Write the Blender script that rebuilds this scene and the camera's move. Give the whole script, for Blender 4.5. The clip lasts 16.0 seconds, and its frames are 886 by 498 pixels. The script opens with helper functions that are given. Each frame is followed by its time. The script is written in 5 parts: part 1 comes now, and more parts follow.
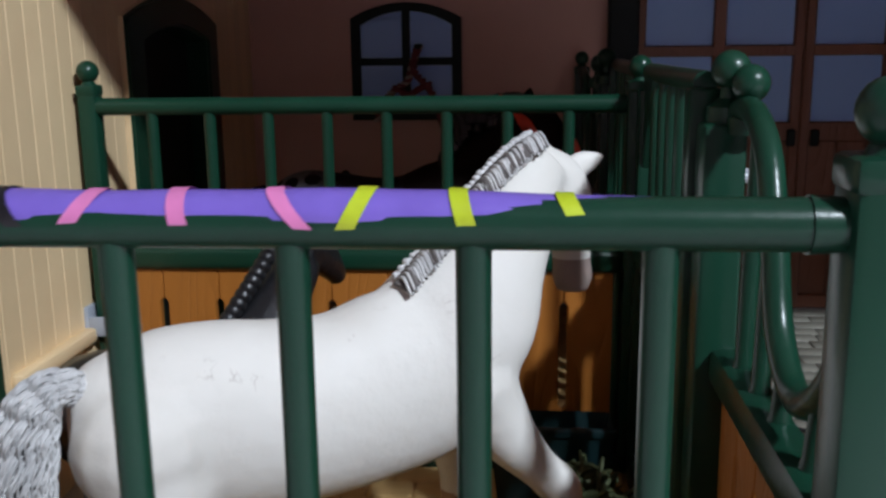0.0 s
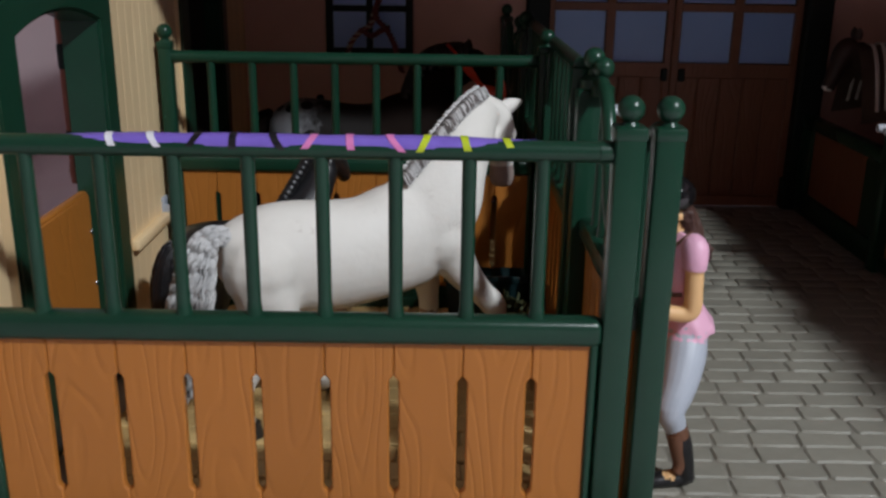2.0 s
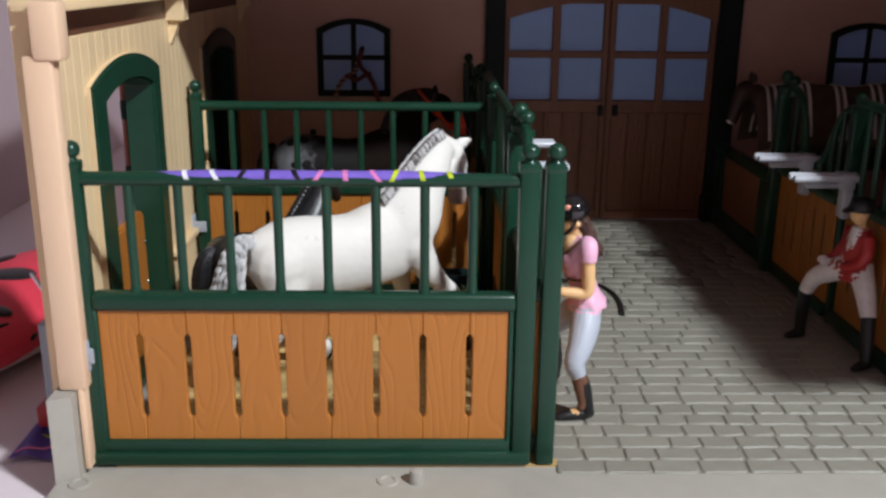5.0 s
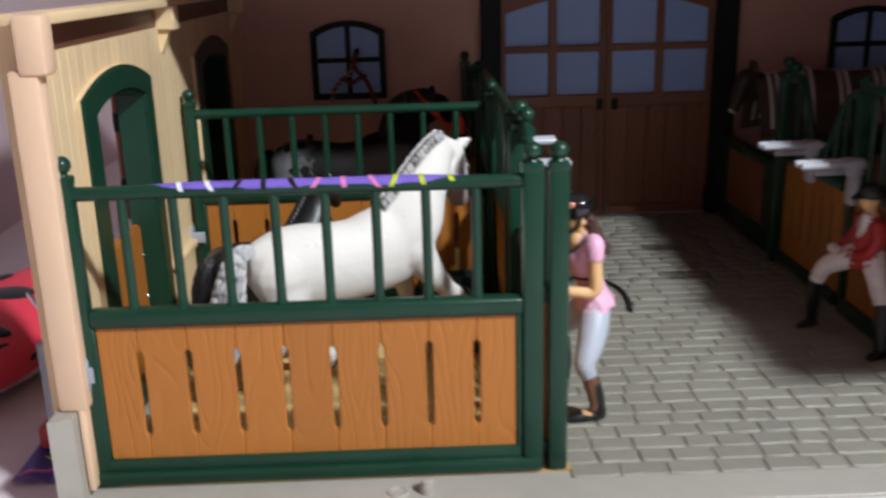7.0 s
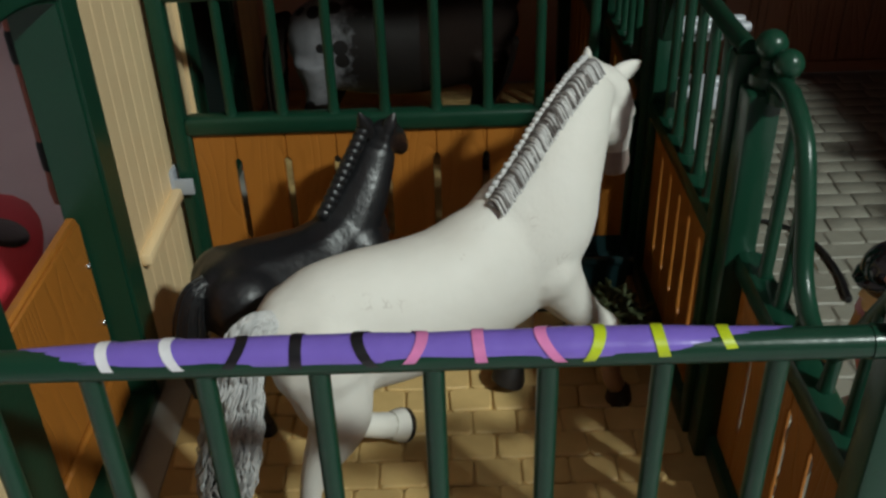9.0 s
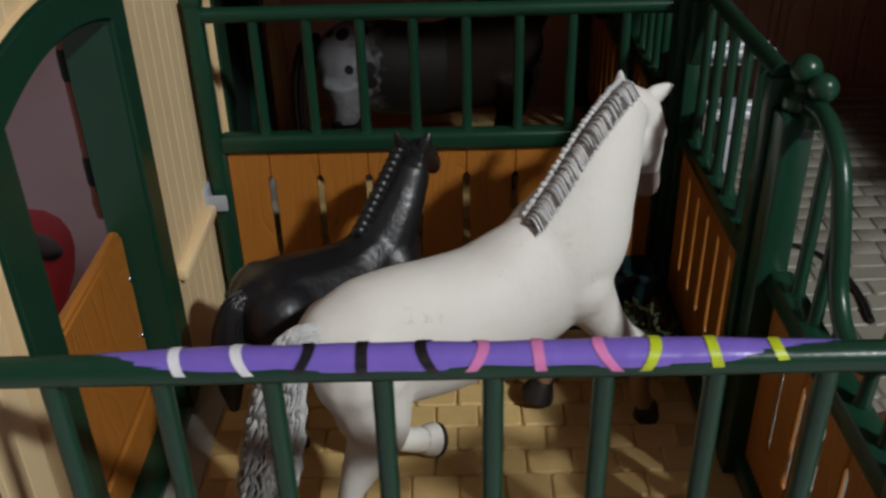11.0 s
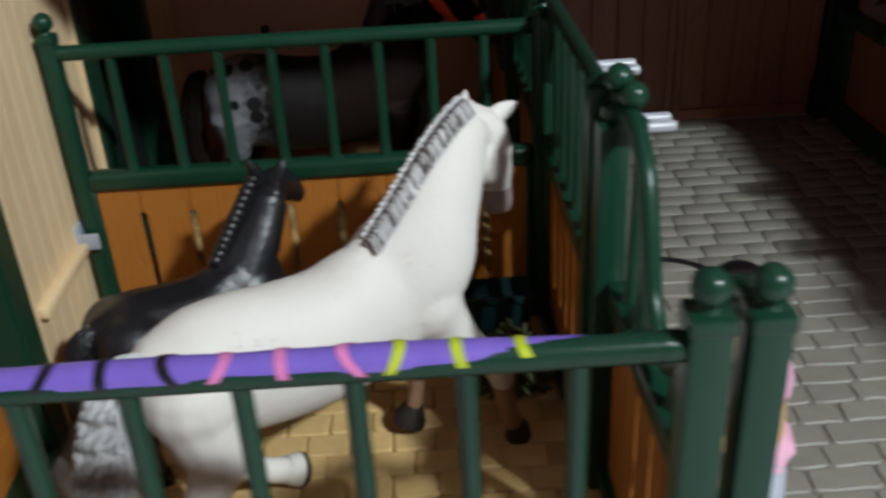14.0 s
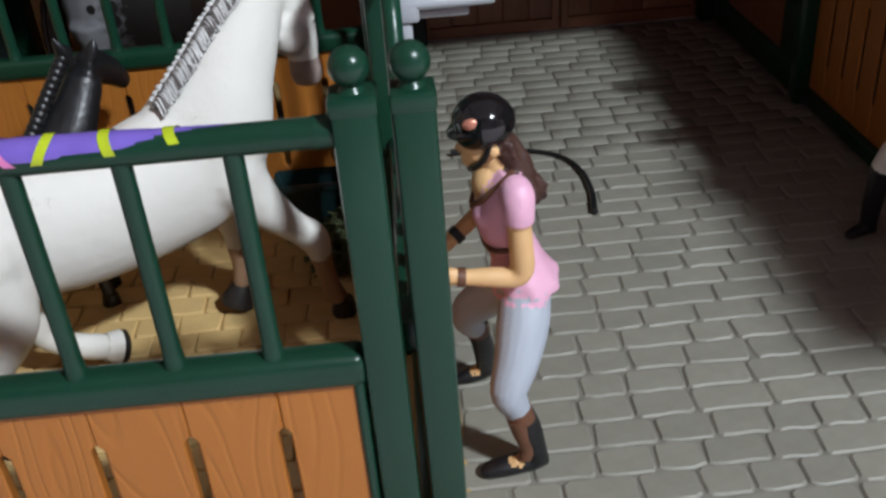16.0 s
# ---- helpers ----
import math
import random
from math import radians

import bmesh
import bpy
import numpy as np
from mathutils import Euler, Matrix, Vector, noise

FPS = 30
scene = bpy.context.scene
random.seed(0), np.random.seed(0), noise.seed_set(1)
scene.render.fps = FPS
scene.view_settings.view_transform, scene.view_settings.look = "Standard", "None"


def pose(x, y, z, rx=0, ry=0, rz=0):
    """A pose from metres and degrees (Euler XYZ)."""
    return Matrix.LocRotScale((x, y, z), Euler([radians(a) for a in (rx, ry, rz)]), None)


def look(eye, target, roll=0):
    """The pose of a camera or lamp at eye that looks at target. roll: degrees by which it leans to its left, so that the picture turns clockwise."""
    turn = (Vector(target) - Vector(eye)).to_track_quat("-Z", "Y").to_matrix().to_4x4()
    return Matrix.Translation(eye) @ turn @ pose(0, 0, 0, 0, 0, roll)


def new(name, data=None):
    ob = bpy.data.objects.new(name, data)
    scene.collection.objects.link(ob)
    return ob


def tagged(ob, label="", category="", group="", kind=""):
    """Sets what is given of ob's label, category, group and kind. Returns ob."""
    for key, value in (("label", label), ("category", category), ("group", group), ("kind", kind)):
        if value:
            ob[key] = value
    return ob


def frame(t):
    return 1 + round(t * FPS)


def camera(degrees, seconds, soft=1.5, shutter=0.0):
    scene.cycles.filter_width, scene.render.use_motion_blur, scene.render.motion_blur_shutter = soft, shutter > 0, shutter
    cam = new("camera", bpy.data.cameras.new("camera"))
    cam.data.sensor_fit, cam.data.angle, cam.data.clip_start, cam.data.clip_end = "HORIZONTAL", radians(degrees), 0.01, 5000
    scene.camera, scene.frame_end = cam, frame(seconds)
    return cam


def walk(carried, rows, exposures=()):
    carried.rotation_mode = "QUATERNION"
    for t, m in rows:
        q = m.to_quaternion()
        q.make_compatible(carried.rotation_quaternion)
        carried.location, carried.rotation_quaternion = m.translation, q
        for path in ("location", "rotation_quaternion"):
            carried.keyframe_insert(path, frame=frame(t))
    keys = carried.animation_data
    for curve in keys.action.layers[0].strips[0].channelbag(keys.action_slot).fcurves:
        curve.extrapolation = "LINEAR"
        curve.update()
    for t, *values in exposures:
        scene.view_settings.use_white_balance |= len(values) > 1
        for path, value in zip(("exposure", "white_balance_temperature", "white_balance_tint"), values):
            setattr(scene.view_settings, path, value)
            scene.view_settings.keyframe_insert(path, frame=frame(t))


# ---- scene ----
from mathutils.kdtree import KDTree
cam = camera(50.5, 16.0, soft=2.6, shutter=0.5)
PATH = [
    (0, (0.12915, -0.07758, 0.11379), (0.12069, 0.01981, 0.09274), -0.67),
    (0.5, (0.12347, -0.09726, 0.11507), (0.11848, 0.00019, 0.09321), -0.13),
    (1, (0.11896, -0.13179, 0.12218), (0.11776, -0.03493, 0.09736), 0.41),
    (1.5, (0.11731, -0.16570, 0.13209), (0.11802, -0.06984, 0.10361), 1.05),
    (2, (0.11904, -0.19420, 0.13957), (0.11934, -0.09896, 0.10907), 0.86),
    (2.5, (0.12025, -0.20807, 0.14298), (0.11789, -0.11294, 0.11223), 0.21),
    (3, (0.12064, -0.21752, 0.14628), (0.11653, -0.12239, 0.11574), -0.03),
    (3.5, (0.12056, -0.23317, 0.15103), (0.11681, -0.13773, 0.12144), 0.18),
    (4, (0.12239, -0.25896, 0.15617), (0.12059, -0.16325, 0.12726), 0.56),
    (4.5, (0.12448, -0.28281, 0.16099), (0.12485, -0.18697, 0.13246), 0.86),
    (4.7, (0.12448, -0.28886, 0.16306), (0.12590, -0.19302, 0.13455), 0.96),
    (6.8, (0.12783, -0.29457, 0.16248), (0.13081, -0.19867, 0.13428), -1.30),
    (7, (0.12470, -0.28372, 0.16263), (0.12647, -0.18791, 0.13402), -1.61),
    (7.2, (0.11996, -0.25838, 0.16398), (0.11756, -0.16284, 0.13453), -2.78),
    (7.5, (0.10551, -0.20298, 0.17504), (0.09611, -0.10976, 0.14009), -4.30),
    (7.7, (0.09209, -0.16848, 0.18363), (0.08597, -0.07724, 0.14318), -3.22),
    (8, (0.09503, -0.11420, 0.17781), (0.09374, -0.02606, 0.13059), -2.30),
    (8.5, (0.09449, -0.09530, 0.17996), (0.09590, -0.01093, 0.12629), -1.47),
    (8.7, (0.09645, -0.09697, 0.17909), (0.09664, -0.01266, 0.12532), -1.89),
    (10.8, (0.09292, -0.10303, 0.17960), (0.09075, -0.01757, 0.12772), -2.22),
    (11, (0.08834, -0.10384, 0.18057), (0.08738, -0.01821, 0.12893), -1.53),
    (11.5, (0.07496, -0.10589, 0.18084), (0.07773, -0.01968, 0.13025), 0.55),
    (12, (0.06669, -0.10513, 0.17975), (0.07004, -0.01856, 0.12980), 1.13),
    (12.5, (0.06490, -0.10539, 0.17823), (0.06695, -0.01840, 0.12896), 0.91),
    (13, (0.06932, -0.10410, 0.17519), (0.06981, -0.01653, 0.12691), -0.03),
    (13.5, (0.08338, -0.10399, 0.17522), (0.08582, -0.01631, 0.12720), -0.11),
    (14, (0.12107, -0.10611, 0.17462), (0.12247, -0.01832, 0.12676), -3.21),
    (14.5, (0.14282, -0.11162, 0.17229), (0.14811, -0.02430, 0.12384), -2.29),
    (15, (0.15845, -0.11571, 0.16368), (0.16375, -0.02861, 0.11483), -3.46),
    (15.5, (0.16755, -0.12050, 0.15660), (0.16977, -0.03384, 0.10675), -4.80),
    (16, (0.16568, -0.12179, 0.15156), (0.16799, -0.03609, 0.10009), -4.66),
]
EXPOSURE = [(0.0, -0.45, 6000, 10), (0.5, -1.0, 6200, 10), (1.0, -0.95, 6400, 10), (2.0, -0.80, 6400, 10), (3.0, -0.35, 6400, 10), (4.0, -0.2, 6400, 10), (7.5, -0.15, 6400, 10),
            (8.0, -0.10, 6650, 4), (8.5, -0.78, 6800, -4), (11.0, -0.95, 6750, 8), (11.5, -0.60, 6750, 8), (12.5, -0.40, 6700, 10), (13.0, -0.34, 6450, 8),
            (13.5, -0.40, 6500, 7), (14.0, -0.50, 6350, 6), (15.0, -0.48, 6300, 6), (16.0, -0.42, 6200, 8)]
walk(cam, [(t, look(eye, target, roll)) for t, eye, target, roll in PATH], EXPOSURE)

# ---- world and lights ----
S = 0.05  # the toy stable is drawn in units of 5 cm


def lamp(name, kind, eye, target, energy, color, **more):
    data = bpy.data.lights.new(name, kind)
    data.energy, data.color = energy, color
    for key, value in more.items():
        if key == "size":
            data.size = value
    ob = new(name, data)
    ob.matrix_world = look([v * S for v in eye], [v * S for v in target])
    return ob


world = bpy.data.worlds.new("room_light")
scene.world = world
world.use_nodes = True
world.node_tree.nodes["Background"].inputs[0].default_value = (0.80, 0.82, 0.95, 1)
world.node_tree.nodes["Background"].inputs[1].default_value = 0.025
LAMP_AT = (13.8, -11.5, 16.9)
lamp("ceiling_lamp_light", "AREA", LAMP_AT, (3.0, 2.0, 0.0), 30, (0.915, 0.965, 1.02), size=0.08)


# ---- materials ----
def material(name, color, rough=0.5, second=None, scale=400.0, amount=0.5, bump=0.0, bump_scale=None, metal=0.0, gloss=0.5,
             stretch=(1, 1, 1), spots=None, coat=0.0):
    """A plastic, paint or wood with two scales of variation and a fine relief."""
    m = bpy.data.materials.new(name)
    m.use_nodes = True
    nodes, links = m.node_tree.nodes, m.node_tree.links
    bsdf = nodes["Principled BSDF"]
    coord, mapping = nodes.new("ShaderNodeTexCoord"), nodes.new("ShaderNodeMapping")
    mapping.inputs["Scale"].default_value = stretch
    links.new(coord.outputs["Object"], mapping.inputs[0])
    fine, broad = nodes.new("ShaderNodeTexNoise"), nodes.new("ShaderNodeTexNoise")
    fine.inputs["Scale"].default_value, fine.inputs["Detail"].default_value = scale, 5
    broad.inputs["Scale"].default_value, broad.inputs["Detail"].default_value = scale * 0.12, 3
    for n in (fine, broad):
        links.new(mapping.outputs[0], n.inputs["Vector"])
    both = nodes.new("ShaderNodeMath")
    both.operation = "MULTIPLY_ADD"
    both.inputs[1].default_value = 0.5
    half = nodes.new("ShaderNodeMath")
    half.operation = "MULTIPLY"
    half.inputs[1].default_value = 0.5
    links.new(broad.outputs["Fac"], half.inputs[0])
    links.new(fine.outputs["Fac"], both.inputs[0])
    links.new(half.outputs[0], both.inputs[2])
    ramp = nodes.new("ShaderNodeValToRGB")
    ramp.color_ramp.elements[0].position, ramp.color_ramp.elements[1].position = 0.5 - 0.25 * amount, 0.5 + 0.25 * amount
    second = second or tuple(c * 0.82 for c in color)
    ramp.color_ramp.elements[0].color = (*second, 1)
    ramp.color_ramp.elements[1].color = (*color, 1)
    links.new(both.outputs[0], ramp.inputs[0])
    info, hsv, tone = nodes.new("ShaderNodeObjectInfo"), nodes.new("ShaderNodeHueSaturation"), nodes.new("ShaderNodeMapRange")
    tone.inputs["To Min"].default_value, tone.inputs["To Max"].default_value = 0.93, 1.07
    links.new(info.outputs["Random"], tone.inputs["Value"])
    links.new(tone.outputs[0], hsv.inputs["Value"])
    links.new(ramp.outputs[0], hsv.inputs["Color"])
    last = hsv.outputs[0]
    if spots:
        cells, cut, mix = nodes.new("ShaderNodeTexVoronoi"), nodes.new("ShaderNodeMath"), nodes.new("ShaderNodeMix")
        cells.inputs["Scale"].default_value = spots[1]
        cut.operation = "LESS_THAN"
        cut.inputs[1].default_value = spots[2]
        mix.data_type = "RGBA"
        mix.inputs["B"].default_value = (*spots[0], 1)
        links.new(coord.outputs["Object"], cells.inputs["Vector"])
        links.new(cells.outputs["Distance"], cut.inputs[0])
        links.new(cut.outputs[0], mix.inputs["Factor"])
        links.new(last, mix.inputs["A"])
        last = mix.outputs["Result"]
    links.new(last, bsdf.inputs["Base Color"])
    bsdf.inputs["Metallic"].default_value = metal
    bsdf.inputs["Specular IOR Level"].default_value = gloss
    bsdf.inputs["Coat Weight"].default_value = coat
    uneven = nodes.new("ShaderNodeMapRange")
    uneven.inputs["To Min"].default_value, uneven.inputs["To Max"].default_value = rough * 0.8, min(1.0, rough * 1.25)
    links.new(broad.outputs["Fac"], uneven.inputs["Value"])
    links.new(uneven.outputs[0], bsdf.inputs["Roughness"])
    if bump:
        relief, n = nodes.new("ShaderNodeBump"), nodes.new("ShaderNodeTexNoise")
        n.inputs["Scale"].default_value, n.inputs["Detail"].default_value = bump_scale or scale, 6
        relief.inputs["Strength"].default_value, relief.inputs["Distance"].default_value = bump, 0.0006
        links.new(mapping.outputs[0], n.inputs["Vector"])
        links.new(n.outputs["Fac"], relief.inputs["Height"])
        links.new(relief.outputs[0], bsdf.inputs["Normal"])
    return m


def wood_material(name, color, second, rough=0.45):
    """Moulded wood grain: long wavy rings with fine streaks, pressed into plastic."""
    m = material(name, color, rough, second, scale=120, amount=1.5, bump=0.0, stretch=(3.0, 3.0, 0.35))
    nodes, links = m.node_tree.nodes, m.node_tree.links
    bsdf = nodes["Principled BSDF"]
    coord = nodes["Texture Coordinate"]
    info = nodes["Object Info"]
    shift = nodes.new("ShaderNodeVectorMath")
    shift.operation = "MULTIPLY_ADD"
    links.new(info.outputs["Random"], shift.inputs[0])
    shift.inputs[1].default_value = (0.7, 0.4, 0.9)
    links.new(coord.outputs["Object"], shift.inputs[2])
    mapping = nodes.new("ShaderNodeMapping")
    mapping.inputs["Scale"].default_value = (75, 75, 17)
    links.new(shift.outputs[0], mapping.inputs[0])
    field = nodes.new("ShaderNodeTexNoise")
    field.inputs["Scale"].default_value, field.inputs["Detail"].default_value = 1.0, 0.6
    links.new(mapping.outputs[0], field.inputs["Vector"])
    rings = nodes.new("ShaderNodeMath")
    rings.operation = "MULTIPLY"
    rings.inputs[1].default_value = 11.0
    links.new(field.outputs["Fac"], rings.inputs[0])
    fold = nodes.new("ShaderNodeMath")
    fold.operation = "PINGPONG"
    fold.inputs[1].default_value = 0.5
    links.new(rings.outputs[0], fold.inputs[0])
    groove = nodes.new("ShaderNodeMapRange")
    groove.inputs["From Max"].default_value = 0.20
    links.new(fold.outputs[0], groove.inputs["Value"])
    relief = nodes.new("ShaderNodeBump")
    relief.inputs["Strength"].default_value, relief.inputs["Distance"].default_value = 0.34, 0.0004
    links.new(groove.outputs[0], relief.inputs["Height"])
    links.new(relief.outputs[0], bsdf.inputs["Normal"])
    return m


GREEN = material("dark_green_plastic", (0.0085, 0.045, 0.025), 0.28, (0.0065, 0.036, 0.020), 60, 0.7, 0.08, 700, gloss=0.36)
WOOD = wood_material("orange_brown_wood_plastic", (0.425, 0.156, 0.024), (0.375, 0.134, 0.020))
DOORWOOD = wood_material("red_brown_wood_plastic", (0.235, 0.092, 0.045), (0.19, 0.072, 0.034))
CREAM = material("cream_plastic", (0.80, 0.615, 0.36), 0.42, (0.75, 0.56, 0.32), 90, 0.8, 0.06, 700)
PEACH = material("peach_cream_plastic", (0.76, 0.54, 0.36), 0.42, (0.72, 0.50, 0.33), 90, 0.8, 0.06, 700)
BASE = material("grey_beige_base_plastic", (0.38, 0.36, 0.31), 0.42, (0.33, 0.31, 0.265), 120, 0.8, 0.10, 600)
COBBLE = material("grey_cobble_plastic", (0.272, 0.260, 0.213), 0.50, (0.232, 0.220, 0.178), 260, 0.8, 0.35, 420)
JOINT = material("dark_joint_plastic", (0.225, 0.21, 0.175), 0.5, None, 260, 0.8, 0.2, 420)
TAN = material("tan_brick_plastic", (0.70, 0.49, 0.21), 0.42, (0.60, 0.41, 0.17), 240, 0.8, 0.30, 420)
TANJOINT = material("tan_joint_plastic", (0.50, 0.33, 0.13), 0.6, None, 240, 0.8, 0.2, 420)
PLASTER = material("pink_brown_wall_plastic", (0.64, 0.385, 0.31), 0.6, (0.58, 0.34, 0.27), 70, 0.9, 0.2, 300)
DARK = material("black_green_plastic", (0.010, 0.016, 0.015), 0.55, None, 60, 0.7, 0.05, 900, gloss=0.2)
PANE = material("pale_blue_frosted_pane", (0.36, 0.57, 1.0), 0.4, (0.31, 0.50, 0.95), 40, 0.9, 0.05, 300)
CLIP = material("grey_blue_plastic", (0.36, 0.39, 0.44), 0.35, None, 80, 0.8)
SILVER = material("silver_grey_plastic", (0.50, 0.52, 0.56), 0.28, None, 80, 0.8)
WHITE = material("white_painted_rubber", (0.83, 0.81, 0.76), 0.60, (0.68, 0.645, 0.58), 70, 1.3, 0.34, 330, gloss=0.3)


def scuffed(m, color):
    """Sparse thin rubbed marks and small worn patches over the paint."""
    nodes, links = m.node_tree.nodes, m.node_tree.links
    base = nodes["Principled BSDF"].inputs["Base Color"]
    coord = nodes["Texture Coordinate"]
    patch, line = nodes.new("ShaderNodeTexNoise"), nodes.new("ShaderNodeTexNoise")
    patch.inputs["Scale"].default_value, patch.inputs["Detail"].default_value = 75, 2
    line.inputs["Scale"].default_value, line.inputs["Detail"].default_value, line.inputs["Distortion"].default_value = 210, 3, 1.2
    fold, thin, wide, mark, mix = (nodes.new("ShaderNodeMath"), nodes.new("ShaderNodeMapRange"), nodes.new("ShaderNodeMapRange"),
                                   nodes.new("ShaderNodeMath"), nodes.new("ShaderNodeMix"))
    for n in (patch, line):
        links.new(coord.outputs["Object"], n.inputs["Vector"])
    fold.operation, fold.inputs[1].default_value = "PINGPONG", 0.5
    links.new(line.outputs["Fac"], fold.inputs[0])
    thin.inputs["From Min"].default_value, thin.inputs["From Max"].default_value = 0.465, 0.495
    links.new(fold.outputs[0], thin.inputs["Value"])
    wide.inputs["From Min"].default_value, wide.inputs["From Max"].default_value = 0.67, 0.76
    links.new(patch.outputs["Fac"], wide.inputs["Value"])
    mark.operation = "MULTIPLY"
    links.new(thin.outputs[0], mark.inputs[0])
    links.new(wide.outputs[0], mark.inputs[1])
    mix.data_type = "RGBA"
    mix.inputs["B"].default_value = (*color, 1)
    links.new(mark.outputs[0], mix.inputs["Factor"])
    links.new(base.links[0].from_socket, mix.inputs["A"])
    links.new(mix.outputs["Result"], base)
    return m


scuffed(WHITE, (0.45, 0.39, 0.34))
HAIR = material("pale_grey_hair_paint", (0.76, 0.75, 0.73), 0.38, (0.42, 0.42, 0.42), 260, 0.7, 0.4, 900)
HAIRDARK = material("dark_wash_in_hair_grooves", (0.11, 0.095, 0.088), 0.5, (0.045, 0.04, 0.038), 300, 0.8, 0.3, 900)
MANEDARK = material("grey_wash_in_mane_grooves", (0.20, 0.18, 0.17), 0.5, (0.09, 0.08, 0.075), 300, 0.8, 0.3, 900)
HOOF = material("dark_grey_hoof_paint", (0.025, 0.021, 0.019), 0.45, None, 300, 0.8, 0.2)
MUZZLE = material("pinkish_grey_muzzle_paint", (0.44, 0.345, 0.30), 0.5, (0.30, 0.235, 0.21), 200, 0.9, 0.2)
BROWNLEG = material("brown_shaded_leg_paint", (0.42, 0.26, 0.16), 0.5, (0.34, 0.20, 0.12), 160, 0.9, 0.2)
BLACK = material("black_painted_rubber", (0.012, 0.012, 0.014), 0.36, (0.008, 0.008, 0.009), 300, 0.9, 0.30, 620)
BLACKGLOSS = material("glossy_black_paint", (0.008, 0.008, 0.009), 0.12, None, 60, 0.6, 0, coat=0.4)
DARKCOAT = material("dark_bay_paint", (0.020, 0.012, 0.009), 0.6, (0.006, 0.005, 0.005), 60, 1.2, 0.25, 300, gloss=0.04)
SPOTTED = material("white_with_black_spots_paint", (0.24, 0.24, 0.25), 0.6, (0.10, 0.10, 0.11), 160, 0.9, 0.25, 300, gloss=0.2,
                   spots=((0.012, 0.011, 0.011), 95.0, 0.27))


def spread_coat(name, dark, pale, x_from, x_to):
    """A pale spotted rump that fades, speckle by speckle, into a dark coat along the body."""
    m = pale.copy()
    m.name = name
    nodes, links = m.node_tree.nodes, m.node_tree.links
    bsdf, coord = nodes["Principled BSDF"], nodes["Texture Coordinate"]
    axes, reach, speck, add, mix = (nodes.new("ShaderNode" + k) for k in ("SeparateXYZ", "MapRange", "TexNoise", "Math", "Mix"))
    links.new(coord.outputs["Object"], axes.inputs[0])
    links.new(axes.outputs["X"], reach.inputs["Value"])
    reach.inputs["From Min"].default_value, reach.inputs["From Max"].default_value = x_from, x_to
    reach.inputs["To Min"].default_value, reach.inputs["To Max"].default_value = 0.62, -0.55
    speck.inputs["Scale"].default_value, speck.inputs["Detail"].default_value = 330, 6
    links.new(coord.outputs["Object"], speck.inputs["Vector"])
    add.inputs[1].default_value = 0.0
    links.new(reach.outputs[0], add.inputs[0])
    links.new(speck.outputs["Fac"], add.inputs[1])
    sharp = nodes.new("ShaderNodeMapRange")
    sharp.inputs["From Min"].default_value, sharp.inputs["From Max"].default_value = 0.42, 0.95
    links.new(add.outputs[0], sharp.inputs["Value"])
    mix.data_type = "RGBA"
    mix.inputs["A"].default_value = (*dark, 1)
    links.new(sharp.outputs[0], mix.inputs["Factor"])
    links.new(bsdf.inputs["Base Color"].links[0].from_socket, mix.inputs["B"])
    links.new(mix.outputs["Result"], bsdf.inputs["Base Color"])
    return m


RUMP = spread_coat("spotted_rump_paint", (0.010, 0.008, 0.007), SPOTTED, 0.95 * S, 1.50 * S)
RED = material("bright_orange_red_strap", (0.85, 0.075, 0.03), 0.4)
PURPLE = material("purple_satin_tape", (0.20, 0.132, 0.55), 0.28, (0.165, 0.105, 0.46), 300, 0.9, 0.45, 220, coat=0.2)
BAND_PINK = material("pink_band", (0.72, 0.22, 0.48), 0.35)
BAND_YELLOW = material("yellow_green_band", (0.50, 0.60, 0.02), 0.35)
BAND_WHITE = material("white_band", (0.80, 0.80, 0.84), 0.35)
BAND_BLACK = material("black_band", (0.010, 0.010, 0.012), 0.35)
SKIN = material("skin_tone_paint", (0.77, 0.48, 0.225), 0.45, (0.71, 0.43, 0.19), 150, 0.8)
SHIRT = material("pink_shirt_paint", (0.80, 0.46, 0.60), 0.45, (0.74, 0.39, 0.53), 120, 0.9, 0.3, 300)
BREECHES = material("pale_grey_breeches_paint", (0.46, 0.50, 0.56), 0.42, (0.38, 0.42, 0.48), 120, 0.9, 0.3, 300)
BROWNHAIR = material("brown_hair_paint", (0.075, 0.035, 0.025), 0.45, (0.045, 0.02, 0.015), 500, 0.9, 0.6, 800)
# doll leather; also the painted shade under the stable wall's cap
BROWN = material("brown_leather_and_cap_shade", (0.15, 0.065, 0.035), 0.4)
COPPER = material("copper_badge_paint", (0.62, 0.25, 0.17), 0.35, metal=0.4)
JACKET = material("red_jacket_paint", (0.42, 0.020, 0.022), 0.45, None, 120, 0.9, 0.25)
OFFWHITE = material("off_white_paint", (0.75, 0.70, 0.66), 0.45)
BAY = material("red_bay_paint", (0.035, 0.015, 0.010), 0.5, None, 90, 0.9, 0.25)
PLAID = material("brown_blanket_cloth", (0.17, 0.115, 0.085), 0.8, (0.10, 0.068, 0.05), 120, 0.6, 0.3)
ROPE = material("dark_red_cord", (0.20, 0.040, 0.05), 0.7, (0.09, 0.012, 0.02), 700, 0.6, 0.5)
STRAWBIT = material("dull_green_hay", (0.10, 0.12, 0.045), 0.7, (0.05, 0.07, 0.03), 500, 0.9, 0.5)
TEAL = material("dark_teal_glossy_plastic", (0.012, 0.035, 0.038), 0.35)
RUST = material("rust_brown_plastic", (0.24, 0.060, 0.028), 0.5)
